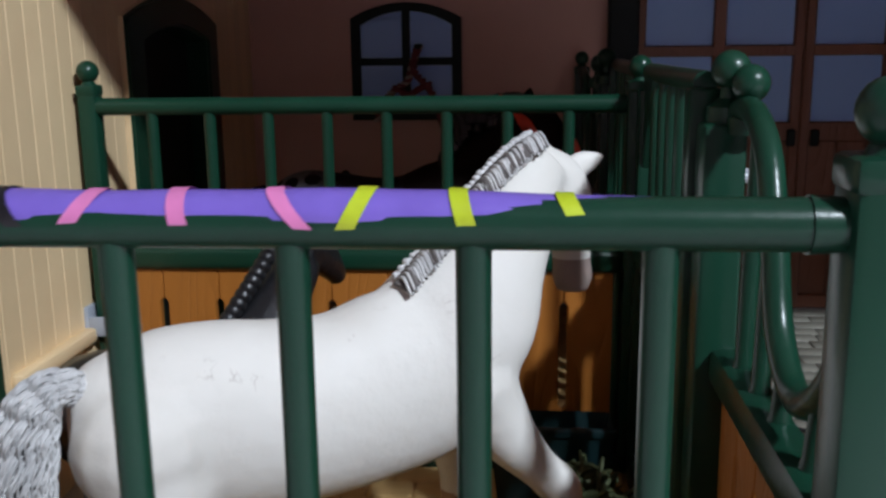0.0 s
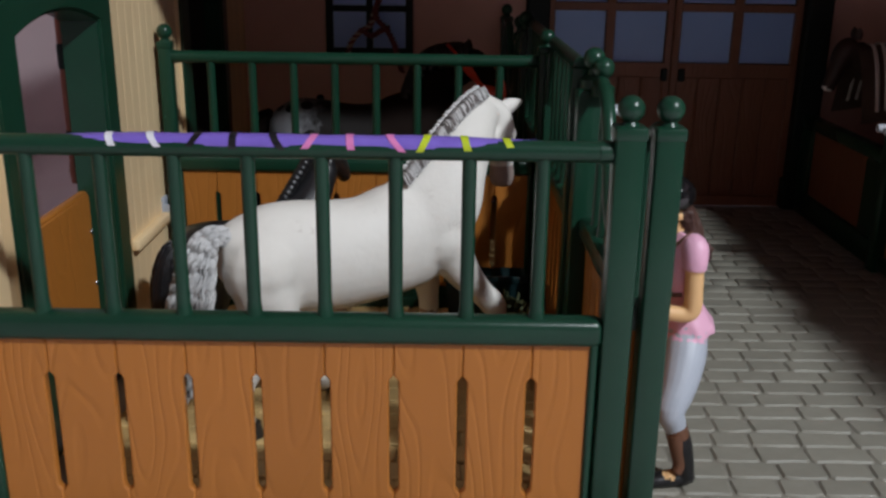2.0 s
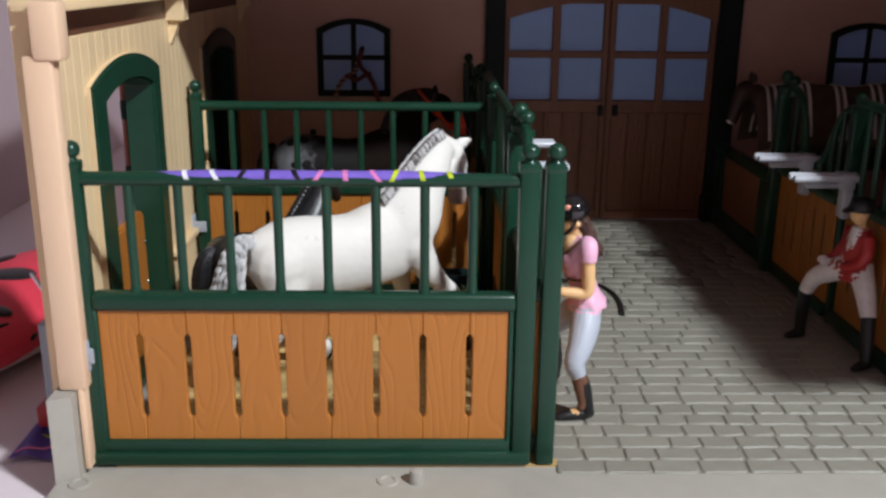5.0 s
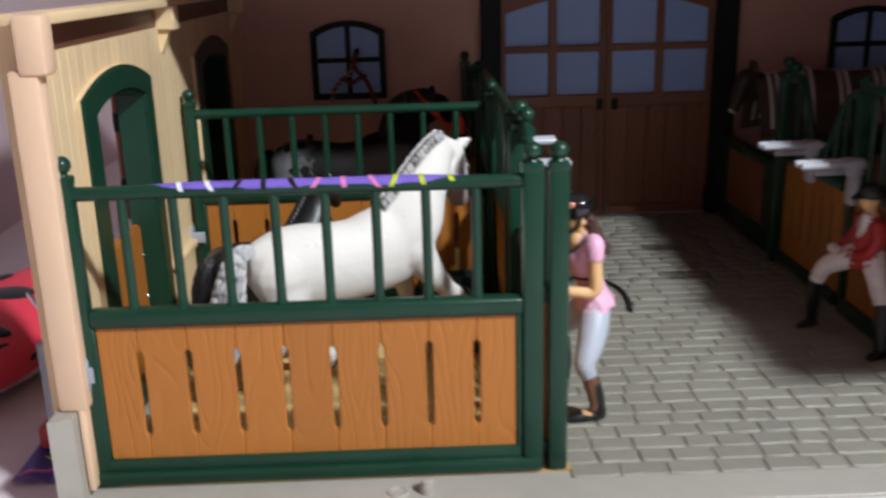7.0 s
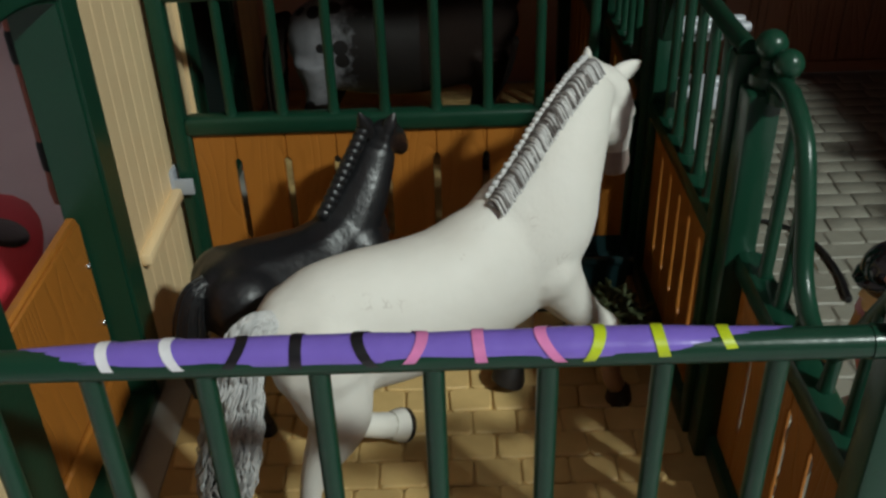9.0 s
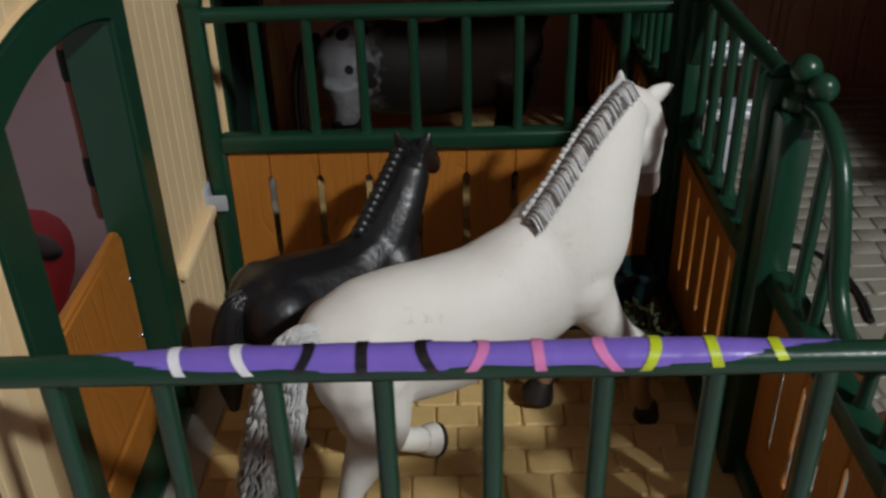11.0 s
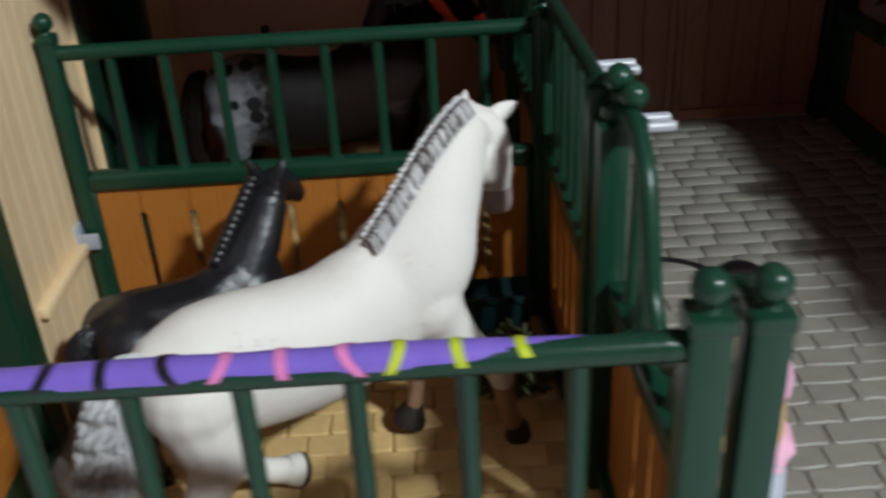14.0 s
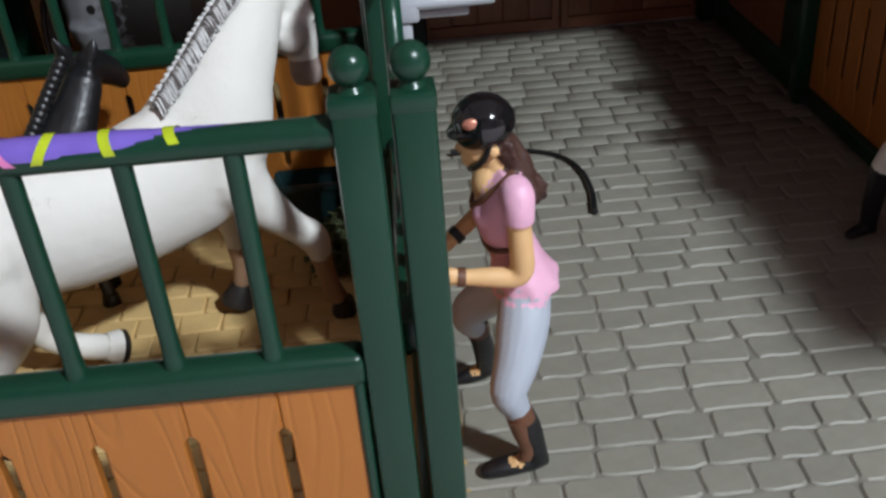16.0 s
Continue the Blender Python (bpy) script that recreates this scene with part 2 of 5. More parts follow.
TABLE = material("pale_pink_white_cloth", (0.74, 0.66, 0.68), 0.85, (0.68, 0.58, 0.61), 30, 0.9, 0.3, 400)
ROOM = material("dusty_pink_wall_paint", (0.52, 0.42, 0.435), 0.8, (0.48, 0.385, 0.40), 6, 0.9, 0.1, 200)
GREYBLUE = material("grey_blue_cupboard_paint", (0.34, 0.35, 0.43), 0.55, (0.30, 0.31, 0.39), 6, 0.9)
LADY = material("red_plush_shell", (0.74, 0.050, 0.085), 0.6, (0.66, 0.036, 0.065), 60, 0.9, 0.3, 500)
STEEL = material("bright_metal", (0.75, 0.75, 0.78), 0.2, metal=1.0)


# ---- mesh helpers ----
def box(bm, x0, x1, y0, y1, z0, z1, bevel=0.0, mi=0, segments=1):
    v = [bm.verts.new((x, y, z)) for z in (z0, z1) for y in (y0, y1) for x in (x0, x1)]
    quads = ((0, 2, 3, 1), (4, 5, 7, 6), (0, 1, 5, 4), (2, 6, 7, 3), (0, 4, 6, 2), (1, 3, 7, 5))
    faces = [bm.faces.new([v[i] for i in q]) for q in quads]
    for f in faces:
        f.material_index = mi
    if bevel:
        edges = list({e for f in faces for e in f.edges})
        done = bmesh.ops.bevel(bm, geom=edges, offset=bevel, segments=segments, affect="EDGES", profile=0.5)
        for f in done["faces"]:
            f.material_index = mi
    return bm


def prism(bm, outline, axis, a, b, mi=0):
    """An outline of two coordinates, drawn out along an axis from a to b."""
    def place(p, h):
        return {"x": (h, p[0], p[1]), "y": (p[0], h, p[1]), "z": (p[0], p[1], h)}[axis]
    low, high = ([bm.verts.new(place(p, h)) for p in outline] for h in (a, b))
    n = len(outline)
    faces = [bm.faces.new(low), bm.faces.new(high[::-1])]
    faces += [bm.faces.new((low[i], high[i], high[(i + 1) % n], low[(i + 1) % n])) for i in range(n)]
    for f in faces:
        f.material_index = mi
    bmesh.ops.recalc_face_normals(bm, faces=faces)
    return bm


def spline(keys, steps):
    """Smooth rows through the rows of numbers given."""
    k = [np.array(r, float) for r in keys]
    k = [2 * k[0] - k[1]] + k + [2 * k[-1] - k[-2]]
    out = []
    for i in range(1, len(k) - 2):
        for j in range(steps):
            t = j / steps
            out.append(0.5 * (2 * k[i] + (k[i + 1] - k[i - 1]) * t + (2 * k[i - 1] - 5 * k[i] + 4 * k[i + 1] - k[i + 2]) * t * t
                              + (3 * k[i] - k[i - 1] - 3 * k[i + 1] + k[i + 2]) * t ** 3))
    return out + [k[-2]]


def tube(bm, keys, seg=12, steps=4, mi=0, side=None, smooth=True):
    """A round limb through rows of x, y, z, radius and, if given, a second radius across the side direction."""
    rows = spline(keys, steps) if smooth else [np.array(r, float) for r in keys]
    rings, last = [], None
    for i, r in enumerate(rows):
        p = Vector(r[:3])
        ahead = Vector(rows[min(i + 1, len(rows) - 1)][:3]) - Vector(rows[max(i - 1, 0)][:3])
        ahead = ahead.normalized() if ahead.length > 1e-9 else Vector((0, 0, 1))
        ref = Vector(side) if side else (last or (Vector((0, 0, 1)) if abs(ahead.z) < 0.8 else Vector((1, 0, 0))))
        u = (ref - ahead * ref.dot(ahead)).normalized()
        last = None if side else u
        w = ahead.cross(u)
        ru, rw = max(float(r[3]), 0.001), max(float(r[4] if len(r) > 4 else r[3]), 0.001)
        rings.append([bm.verts.new(p + u * (ru * math.cos(a)) + w * (rw * math.sin(a)))
                      for a in (2 * math.pi * k / seg for k in range(seg))])
    faces = [bm.faces.new((a[k], a[(k + 1) % seg], b[(k + 1) % seg], b[k])) for a, b in zip(rings, rings[1:]) for k in range(seg)]
    faces += [bm.faces.new(rings[0][::-1]), bm.faces.new(rings[-1])]
    for f in faces:
        f.material_index = mi
    return bm


def ball(bm, c, r, seg=16, rings=10, mi=0, squash=(1, 1, 1)):
    done = bmesh.ops.create_uvsphere(bm, u_segments=seg, v_segments=rings, radius=r,
                                     matrix=Matrix.Translation(c) @ Matrix.Diagonal((*squash, 1)))
    for f in {f for v in done["verts"] for f in v.link_faces}:
        f.material_index = mi
    return bm


def lathe(bm, c, profile, seg=16, mi=0):
    """Turned round an upright axis at c: rows of radius and height."""
    rings = [[bm.verts.new((c[0] + r * math.cos(2 * math.pi * k / seg), c[1] + r * math.sin(2 * math.pi * k / seg), c[2] + z))
              for k in range(seg)] for r, z in profile]
    faces = [bm.faces.new((a[k], a[(k + 1) % seg], b[(k + 1) % seg], b[k])) for a, b in zip(rings, rings[1:]) for k in range(seg)]
    faces += [bm.faces.new(rings[0][::-1]), bm.faces.new(rings[-1])]
    for f in faces:
        f.material_index = mi
    return bm


def to_mesh(name, bm, mats, smooth=True, angle=40):
    bmesh.ops.scale(bm, vec=(S, S, S), verts=bm.verts)
    bm.normal_update()
    me = bpy.data.meshes.new(name)
    if smooth:
        for e in bm.edges:
            e.smooth = len(e.link_faces) == 2 and e.calc_face_angle(0) < radians(angle)
        for f in bm.faces:
            f.smooth = True
    bm.to_mesh(me)
    bm.free()
    for m in mats if isinstance(mats, (list, tuple)) else [mats]:
        me.materials.append(m)
    return me


def part(name, bm, mats, parent=None, label="", smooth=True, angle=40):
    ob = new(name, bm if isinstance(bm, bpy.types.Mesh) else to_mesh(name, bm, mats, smooth, angle))
    if parent:
        ob.parent = parent
    return tagged(ob, label)


def thing(name, at, label, category, group="", kind=""):
    ob = new(name)
    ob.location = [v * S for v in at]
    ob.empty_display_size = 0.01
    return tagged(ob, label, category, group, kind)


def fused(build, voxel, rounds=6, painted=False):
    """Limbs that overlap, melted into one skin, with the paints of the limbs where asked."""
    bm = bmesh.new()
    build(bm)
    me = bpy.data.meshes.new("melt")
    bm.to_mesh(me)
    bm.free()
    ob = new("melt", me)
    re = ob.modifiers.new("re", "REMESH")
    re.mode, re.voxel_size = "VOXEL", voxel
    sm = ob.modifiers.new("sm", "SMOOTH")
    sm.factor, sm.iterations = 0.5, rounds
    deps = bpy.context.evaluated_depsgraph_get()
    got = ob.evaluated_get(deps)
    out = bmesh.new()
    out.from_mesh(got.to_mesh())
    got.to_mesh_clear()
    if painted:
        tree = KDTree(len(me.polygons))
        for p in me.polygons:
            tree.insert(p.center, p.index)
        tree.balance()
        for f in out.faces:
            f.material_index = me.polygons[tree.find(f.calc_center_median())[1]].material_index
    bpy.data.objects.remove(ob)
    bpy.data.meshes.remove(me)
    return out


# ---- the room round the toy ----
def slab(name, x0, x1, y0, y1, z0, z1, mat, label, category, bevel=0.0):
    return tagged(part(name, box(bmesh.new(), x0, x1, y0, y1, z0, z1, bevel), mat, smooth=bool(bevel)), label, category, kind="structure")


slab("ground", -15, 26, -24, 19, -1.4, -0.16, TABLE, "pale pinkish white cloth-covered table top", "table top")
slab("wall_north", -15, 26, 19, 20, -1.4, 27, ROOM, "dusty pink room wall", "wall")
slab("wall_south", -15, 26, -25, -24, -1.4, 27, ROOM, "dusty pink room wall", "wall")
slab("wall_west", -16, -15, -25, 20, -1.4, 27, ROOM, "dusty pink room wall", "wall")
slab("wall_east", 26, 27, -25, 20, -1.4, 27, ROOM, "dusty pink room wall", "wall")
slab("ceiling", -16, 27, -25, 20, 27, 28, OFFWHITE, "white room ceiling", "ceiling")
slab("partition", -3.9, -3.5, 6.9, 18.9, -0.16, 9, ROOM, "dusty pink upright board behind the toy stable", "board")
cup = thing("cupboard", (-9, 6, -0.16), "grey-blue painted cupboard in the room behind", "cupboard")
part("body", box(bmesh.new(), -5.9, 5.3, 0, 4, 0, 14, 0.1), GREYBLUE, cup)
for k in range(2):
    part("door", box(bmesh.new(), -5.7 + 5.5 * k, -0.3 + 5.5 * k, -0.16, -0.01, 0.2, 13.6, 0.06), GREYBLUE, cup)
lampthing = thing("pendant_lamp", (LAMP_AT[0], LAMP_AT[1], 27), "white pendant lamp hung over the table", "lamp")
part("shade", lathe(bmesh.new(), (0, 0, LAMP_AT[2] - 27), [(2.6, 0.15), (2.5, 0.5), (1.6, 1.7), (0.5, 2.3), (0.2, 2.5)], 24), OFFWHITE, lampthing)
part("cord", lathe(bmesh.new(), (0, 0, LAMP_AT[2] - 27), [(0.08, 2.45), (0.08, 27 - LAMP_AT[2])], 10), DARK, lampthing)

# ---- the stable's base and floors ----
base = slab("base_plate", 0.06, 10.4, -0.52, 6.85, -0.16, -0.02, BASE, "grey-beige moulded plastic base plate of the stable", "base plate", 0.02)
part("lip", box(bmesh.new(), 0.08, 10.38, -0.50, -0.17, -0.022, 0.0, 0.008), BASE, base)
part("lip", box(bmesh.new(), 0.19, 0.41, -0.02, 6.6, -0.022, 0.004, 0.004), BASE, base)


def brick_mesh(name, w, d, h, mat, seed, rough):
    """One moulded stone with rounded, slightly uneven edges, about its middle."""
    rnd = random.Random(seed)
    bm = bmesh.new()
    e, c = rough, min(w, d) * 0.10
    x, y = w / 2, d / 2
    ring = [(-x + c, -y), (-x / 3, -y), (x / 3, -y), (x - c, -y), (x, -y + c), (x, y - c), (x - c, y), (x / 3, y), (-x / 3, y), (-x + c, y), (-x, y - c), (-x, -y + c)]
    low = [bm.verts.new((px, py, -h)) for px, py in ring]
    mid = [bm.verts.new((px + rnd.uniform(-e, e), py + rnd.uniform(-e, e), -e * 1.5)) for px, py in ring]
    inset = 1.6 * e
    top = [bm.verts.new((v.co.x - math.copysign(inset, v.co.x) * (abs(v.co.x) > x * 0.6), v.co.y - math.copysign(inset, v.co.y), rnd.uniform(-e, e) * 0.25)) for v in mid]
    for p, q in ((low, mid), (mid, top)):
        for i in range(12):
            bm.faces.new((p[i], p[(i + 1) % 12], q[(i + 1) % 12], q[i]))
    bm.faces.new(top)
    return to_mesh(name, bm, mat, True, 24)


# ---- green fences with orange wooden panels ----


def finial(parent, c, r=0.058):
    bm = bmesh.new()
    lathe(bm, c, [(r * 0.75, -r * 1.25), (r * 0.62, -r * 1.05), (r * 0.5, -r * 0.85), (r * 0.55, -r * 0.8)], 14)
    ball(bm, c, r, 18, 12)
    return part("finial", bm, GREEN, parent)


def post(parent, x, y, w, d, top, name="post"):
    """A square post with rounded arrises, a shallow groove down its front and a stepped cap."""
    bm = bmesh.new()
    box(bm, x - w / 2, x + w / 2, y - d / 2, y + d / 2, 0, top - 0.03, 0.018, 0, 2)
    box(bm, x - w / 2 - 0.004, x + w / 2 + 0.004, y - d / 2 - 0.004, y + d / 2 + 0.004, top - 0.06, top, 0.014, 0, 2)
    p = part(name, bm, GREEN, parent)
    finial(p, (x, y, top + 0.068))
    return p


def plank_mesh(w, z0, z1, s0, s1, notch, thick=0.05):
    """One upright plank; a slot is cut into each long side where notch asks for it."""
    def side(sign, cut):
        x = sign * w / 2
        if not cut:
            return [(x, z0), (x, z1)]
        c = x - sign * 0.021
        return [(x, z0), (x, s0 - 0.012), (c + sign * 0.008, s0), (c, s0 + 0.014), (c, s1 - 0.014), (c + sign * 0.008, s1), (x, s1 + 0.012), (x, z1)]
    outline = side(1, notch[1]) + side(-1, notch[0])[::-1]
    bm = bmesh.new()
    prism(bm, outline, "y", -thick / 2, thick / 2)
    rims = [e for e in bm.edges if abs(e.verts[0].co.y - e.verts[1].co.y) < 1e-6]
    bmesh.ops.bevel(bm, geom=rims, offset=0.007, segments=1, affect="EDGES")
    return to_mesh("plank", bm, WOOD, True, 35)


def fence(at, label, slots=True):
    """A stall front: two posts, three rails, eight round bars and nine slotted planks."""
    f = thing("stall_fence", at, label, "fence", "stall fences")
    post(f, 0.292, 0, 0.10, 0.11, 2.10, "left_post")
    post(f, 3.165, 0, 0.130, 0.13, 2.10, "right_post")
    part("stile", box(bmesh.new(), 0.325, 0.365, -0.045, 0.045, 0.0, 1.22, 0.012), GREEN, f)
    part("stile", box(bmesh.new(), 3.055, 3.095, -0.045, 0.045, 0.0, 1.22, 0.012), GREEN, f)
    bm = bmesh.new()
    tube(bm, [(0.30, 0, 1.985, 0.046), (3.10, 0, 1.985, 0.046)], 16, 1, smooth=False)
    for x in (0.345, 3.075):
        tube(bm, [(x - 0.03, 0, 1.985, 0.050), (x + 0.03, 0, 1.985, 0.047)], 16, 1, smooth=False)
    part("top_rail", bm, GREEN, f)
    bm = bmesh.new()
    box(bm, 0.33, 3.11, -0.062, 0.062, 1.108, 1.238, 0.042, 0, 4)
    part("mid_rail", bm, GREEN, f)
    bm = bmesh.new()
    box(bm, 0.22, 3.22, -0.075, 0.075, 0.0, 0.10, 0.02, 0, 2)
    box(bm, 0.34, 3.08, -0.055, 0.055, 0.09, 0.185, 0.02, 0, 2)
    part("bottom_rail", bm, GREEN, f)
    bar = None
    for k in range(8):
        x = 0.625 + 0.3125 * k
        if bar is None:
            bm = bmesh.new()
            tube(bm, [(0, 0, 1.22, 0.047), (0, 0, 1.245, 0.036), (0, 0, 1.30, 0.031), (0, 0, 1.6, 0.031), (0, 0, 1.93, 0.031), (0, 0, 1.97, 0.034)], 12, 1, smooth=False)
            ob = bar = part("bar", bm, GREEN, f)
        else:
            ob = part("bar", bar.data, None, f)
        ob.location = (x * S, 0, 0)
    w, end = 0.3108, 0.262
    inner, first, last = (plank_mesh(v - 0.0012, 0.165, 1.13, 0.355, 0.935, n) for v, n in ((w, (1, 1)), (end, (0, 1)), (end, (1, 0))))
    for k in range(9):
        ob = part("plank", first if k == 0 else last if k == 8 else inner, None, f)
        ob.location = ((0.624 + w * (k - 0.5) if 0 < k < 8 else 0.624 - end / 2 if k == 0 else 0.624 + 7 * w + end / 2) * S, 0, 0)
    return f


fence((0, 0, 0), "dark green stall fence with slotted orange panel and taped rail")
fence((0, 3.305, 0), "dark green dividing fence with slotted orange wood panel")


def side_fence(at, label):
    """The fixed half of a stall's side: bars over a slotted panel, along y from 1.75 to 3.3."""
    f = thing("side_fence", at, label, "fence", "stall side fences")
    bm = bmesh.new()
    box(bm, -0.055, 0.055, 3.13, 3.22, 0, 2.06, 0.015, 0, 2)
    prism(bm, [(3.19, 2.16), (2.86, 2.16), (3.14, 1.66), (3.19, 1.66)], "x", -0.03, 0.03)
    part("back_stile", bm, GREEN, f)
    bm = bmesh.new()
    box(bm, -0.055, 0.055, 1.73, 1.83, 0, 2.13, 0.015, 0, 2)
    part("front_stile", bm, GREEN, f)
    bm = bmesh.new()
    tube(bm, [(0, 1.76, 2.145, 0.042), (0, 3.16, 2.145, 0.042)], 14, 1, smooth=False)
    part("top_rail", bm, GREEN, f)
    bm = bmesh.new()
    box(bm, -0.06, 0.06, 1.78, 3.16, 1.19, 1.31, 0.03, 0, 2)
    part("mid_rail", bm, GREEN, f)
    part("bottom_rail", box(bmesh.new(), -0.06, 0.06, 1.78, 3.16, 0, 0.15, 0.02, 0, 2), GREEN, f)
    for k in range(5):
        y = 2.0 + 0.232 * k
        bm = bmesh.new()
        tube(bm, [(0, y, 1.29, 0.045), (0, y, 1.32, 0.034), (0, y, 1.38, 0.028), (0, y, 2.12, 0.028)], 12, 1, smooth=False)
        part("bar", bm, GREEN, f)
    w = 1.33 / 6
    inner, first, last = (plank_mesh(w - 0.004, 0.14, 1.20, 0.42, 1.04, n, 0.022) for n in ((1, 1), (0, 1), (1, 0)))
    for k in range(6):
        ob = part("plank", first if k == 0 else last if k == 5 else inner, None, f)
        ob.matrix_basis = pose(0, (1.81 + w * (k + 0.5)) * S, 0, 0, 0, 90)
    return f


def gate(at, label):
    """A stall door whose top rail swoops down to its middle, hinged at y 1.62 and closing on a post at y 0."""
    g = thing("stall_gate", at, label, "gate", "stall gates")
    bm = bmesh.new()
    box(bm, -0.07, 0.07, 1.55, 1.70, 0, 2.02, 0.016, 0, 2)
    hinge = part("hinge_post", bm, GREEN, g)
    bm = bmesh.new()
    lathe(bm, (0.03, 1.67, 2.02), [(0.075, 0), (0.075, 0.05), (0.035, 0.08), (0.03, 0.12)], 14)
    ball(bm, (0.03, 1.67, 2.19), 0.066, 16, 10)
    lathe(bm, (0.07, 1.56, 1.99), [(0.07, 0), (0.07, 0.05), (0.035, 0.08), (0.03, 0.12)], 14)
    ball(bm, (0.07, 1.56, 2.15), 0.062, 16, 10)
    part("finial", bm, GREEN, hinge)
    bm = bmesh.new()
    box(bm, 0.034, 0.156, -0.065, 0.065, 0, 2.07, 0.018, 0, 2)
    box(bm, 0.030, 0.160, -0.069, 0.069, 2.04, 2.10, 0.014, 0, 2)
    latch = part("latch_post", bm, GREEN, g)
    finial(latch, (0.095, 0, 2.168))
    bm = bmesh.new()
    tube(bm, [(0.05, 1.60, 2.06, 0.04), (0.05, 1.42, 2.07, 0.04), (0.05, 1.22, 1.97, 0.04), (0.05, 1.10, 1.76, 0.04), (0.05, 1.0, 1.52, 0.04),
              (0.05, 0.85, 1.40, 0.04), (0.05, 0.70, 1.40, 0.04), (0.06, 0.55, 1.52, 0.04), (0.07, 0.42, 1.76, 0.04), (0.08, 0.30, 1.97, 0.04), (0.09, 0.12, 2.06, 0.04), (0.10, 0.02, 2.05, 0.04)], 14, 5)
    part("top_rail", bm, GREEN, g)
    bm = bmesh.new()
    box(bm, -0.02, 0.10, 0.06, 1.57, 1.14, 1.27, 0.03, 0, 2)
    part("mid_rail", bm, GREEN, g)
    part("bottom_rail", box(bmesh.new(), -0.02, 0.10, 0.06, 1.57, 0.02, 0.15, 0.02, 0, 2), GREEN, g)
    for y, z in ((1.36, 2.03), (1.14, 1.84), (0.92, 1.44), (0.62, 1.44), (0.40, 1.80), (0.22, 2.02)):
        bm = bmesh.new()
        tube(bm, [(0.05, y, 1.25, 0.042), (0.05, y, 1.29, 0.030), (0.06, y, z, 0.027)], 12, 1, smooth=False)
        part("bar", bm, GREEN, g)
    w = 1.47 / 6
    inner, first, last = (plank_mesh(w - 0.004, 0.13, 1.15, 0.40, 0.98, n, 0.022) for n in ((1, 1), (0, 1), (1, 0)))
    for k in range(6):
        ob = part("plank", first if k == 0 else last if k == 5 else inner, None, g)
        ob.matrix_basis = pose(0.04 * S, (0.08 + w * (k + 0.5)) * S, 0, 0, 0, 90)
    for z in (0.55, 1.25, 1.62):
        part("hinge", lathe(bmesh.new(), (-0.02, 1.71, z), [(0.028, -0.07), (0.034, -0.06), (0.034, 0.06), (0.028, 0.07)], 10), GREEN, g)
    return g


side_fence((3.20, 0, 0), "dark green plastic side fence with bars over slotted brown planks")
side_fence((3.20, 6.62, 0), "dark green plastic side fence of the rear stall").rotation_euler = (0, 0, math.pi)
side_fence((6.46, -0.50, 0), "dark green side fence of the shaded stall across the aisle")
gate((3.235, 0, 0), "dark green stall gate with swooping top rail and ball-topped posts")
gate((3.165, 6.60, 0), "dark green rear stall gate with swooping top rail").rotation_euler = (0, 0, math.pi)
gate((6.41, 2.74, 0), "dark green stall gate with swooping rail across the aisle")

low = thing("stall_partition", (6.46, 0, 0), "low brown panelled stall front with dark green rails", "partition")
part("top_rail", box(bmesh.new(), -0.06, 0.06, 4.46, 6.60, 0.96, 1.10, 0.03, 0, 2), GREEN, low)
part("bottom_rail", box(bmesh.new(), -0.06, 0.06, 4.46, 6.60, 0.0, 0.25, 0.02, 0, 2), GREEN, low)
for a, b in ((4.46, 4.85), (6.22, 6.60)):
    part("stile", box(bmesh.new(), -0.055, 0.055, a, b, 0.24, 0.97, 0.015), GREEN, low)
for a, b in ((4.85, 5.53), (5.54, 6.22)):
    part("panel", box(bmesh.new(), -0.02, 0.02, a, b, 0.24, 0.97, 0.006), DOORWOOD, low)


def rack(at, label):
    """A saddle rack: a clip hooked over a rail and two ribbed silver arms that stick out into the aisle."""
    r = thing("saddle_rack", at, label, "rack", "saddle racks")
    bm = bmesh.new()
    box(bm, 0.0, 0.13, -0.10, 0.10, -0.10, 0.045, 0.02, 0, 2)
    box(bm, 0.0, 0.085, -0.075, 0.075, -0.38, -0.09, 0.02, 0, 2)
    part("clip", bm, SILVER, r)
    for y in (-0.065, 0.065):
        bm = bmesh.new()
        tube(bm, [(-0.06, y, 0, 0.036), (0.54, y, 0, 0.036), (0.56, y, 0, 0.030)], 12, 1, smooth=False)
        part("arm", bm, SILVER, r)
    part("stay", box(bmesh.new(), 0.0, 0.42, -0.03, 0.03, -0.10, -0.045, 0.012), SILVER, r)
    return r


rack((3.30, 2.90, 1.49), "silver-grey plastic saddle rack hooked on a green side fence")
rack((3.27, 3.70, 1.565), "silver-grey plastic saddle rack near the rear fence post")
for y in (2.55, 3.50):
    ob = rack((6.42, y, 1.47), "silver-grey saddle rack on the fence across the aisle")
    ob.rotation_euler = (0, 0, math.pi)


# ---- left wall with its arched doorways ----
OPEN = [(0.63, 2.315), (3.95, 5.635)]
SPRING, RISE = 2.472, 0.155


def arch_z(y, a, b, spring, rise):
    mid, half = (a + b) / 2, (b - a) / 2
    r = (half * half + rise * rise) / (2 * rise)
    return spring + rise - r + math.sqrt(max(r * r - (y - mid) ** 2, 0))


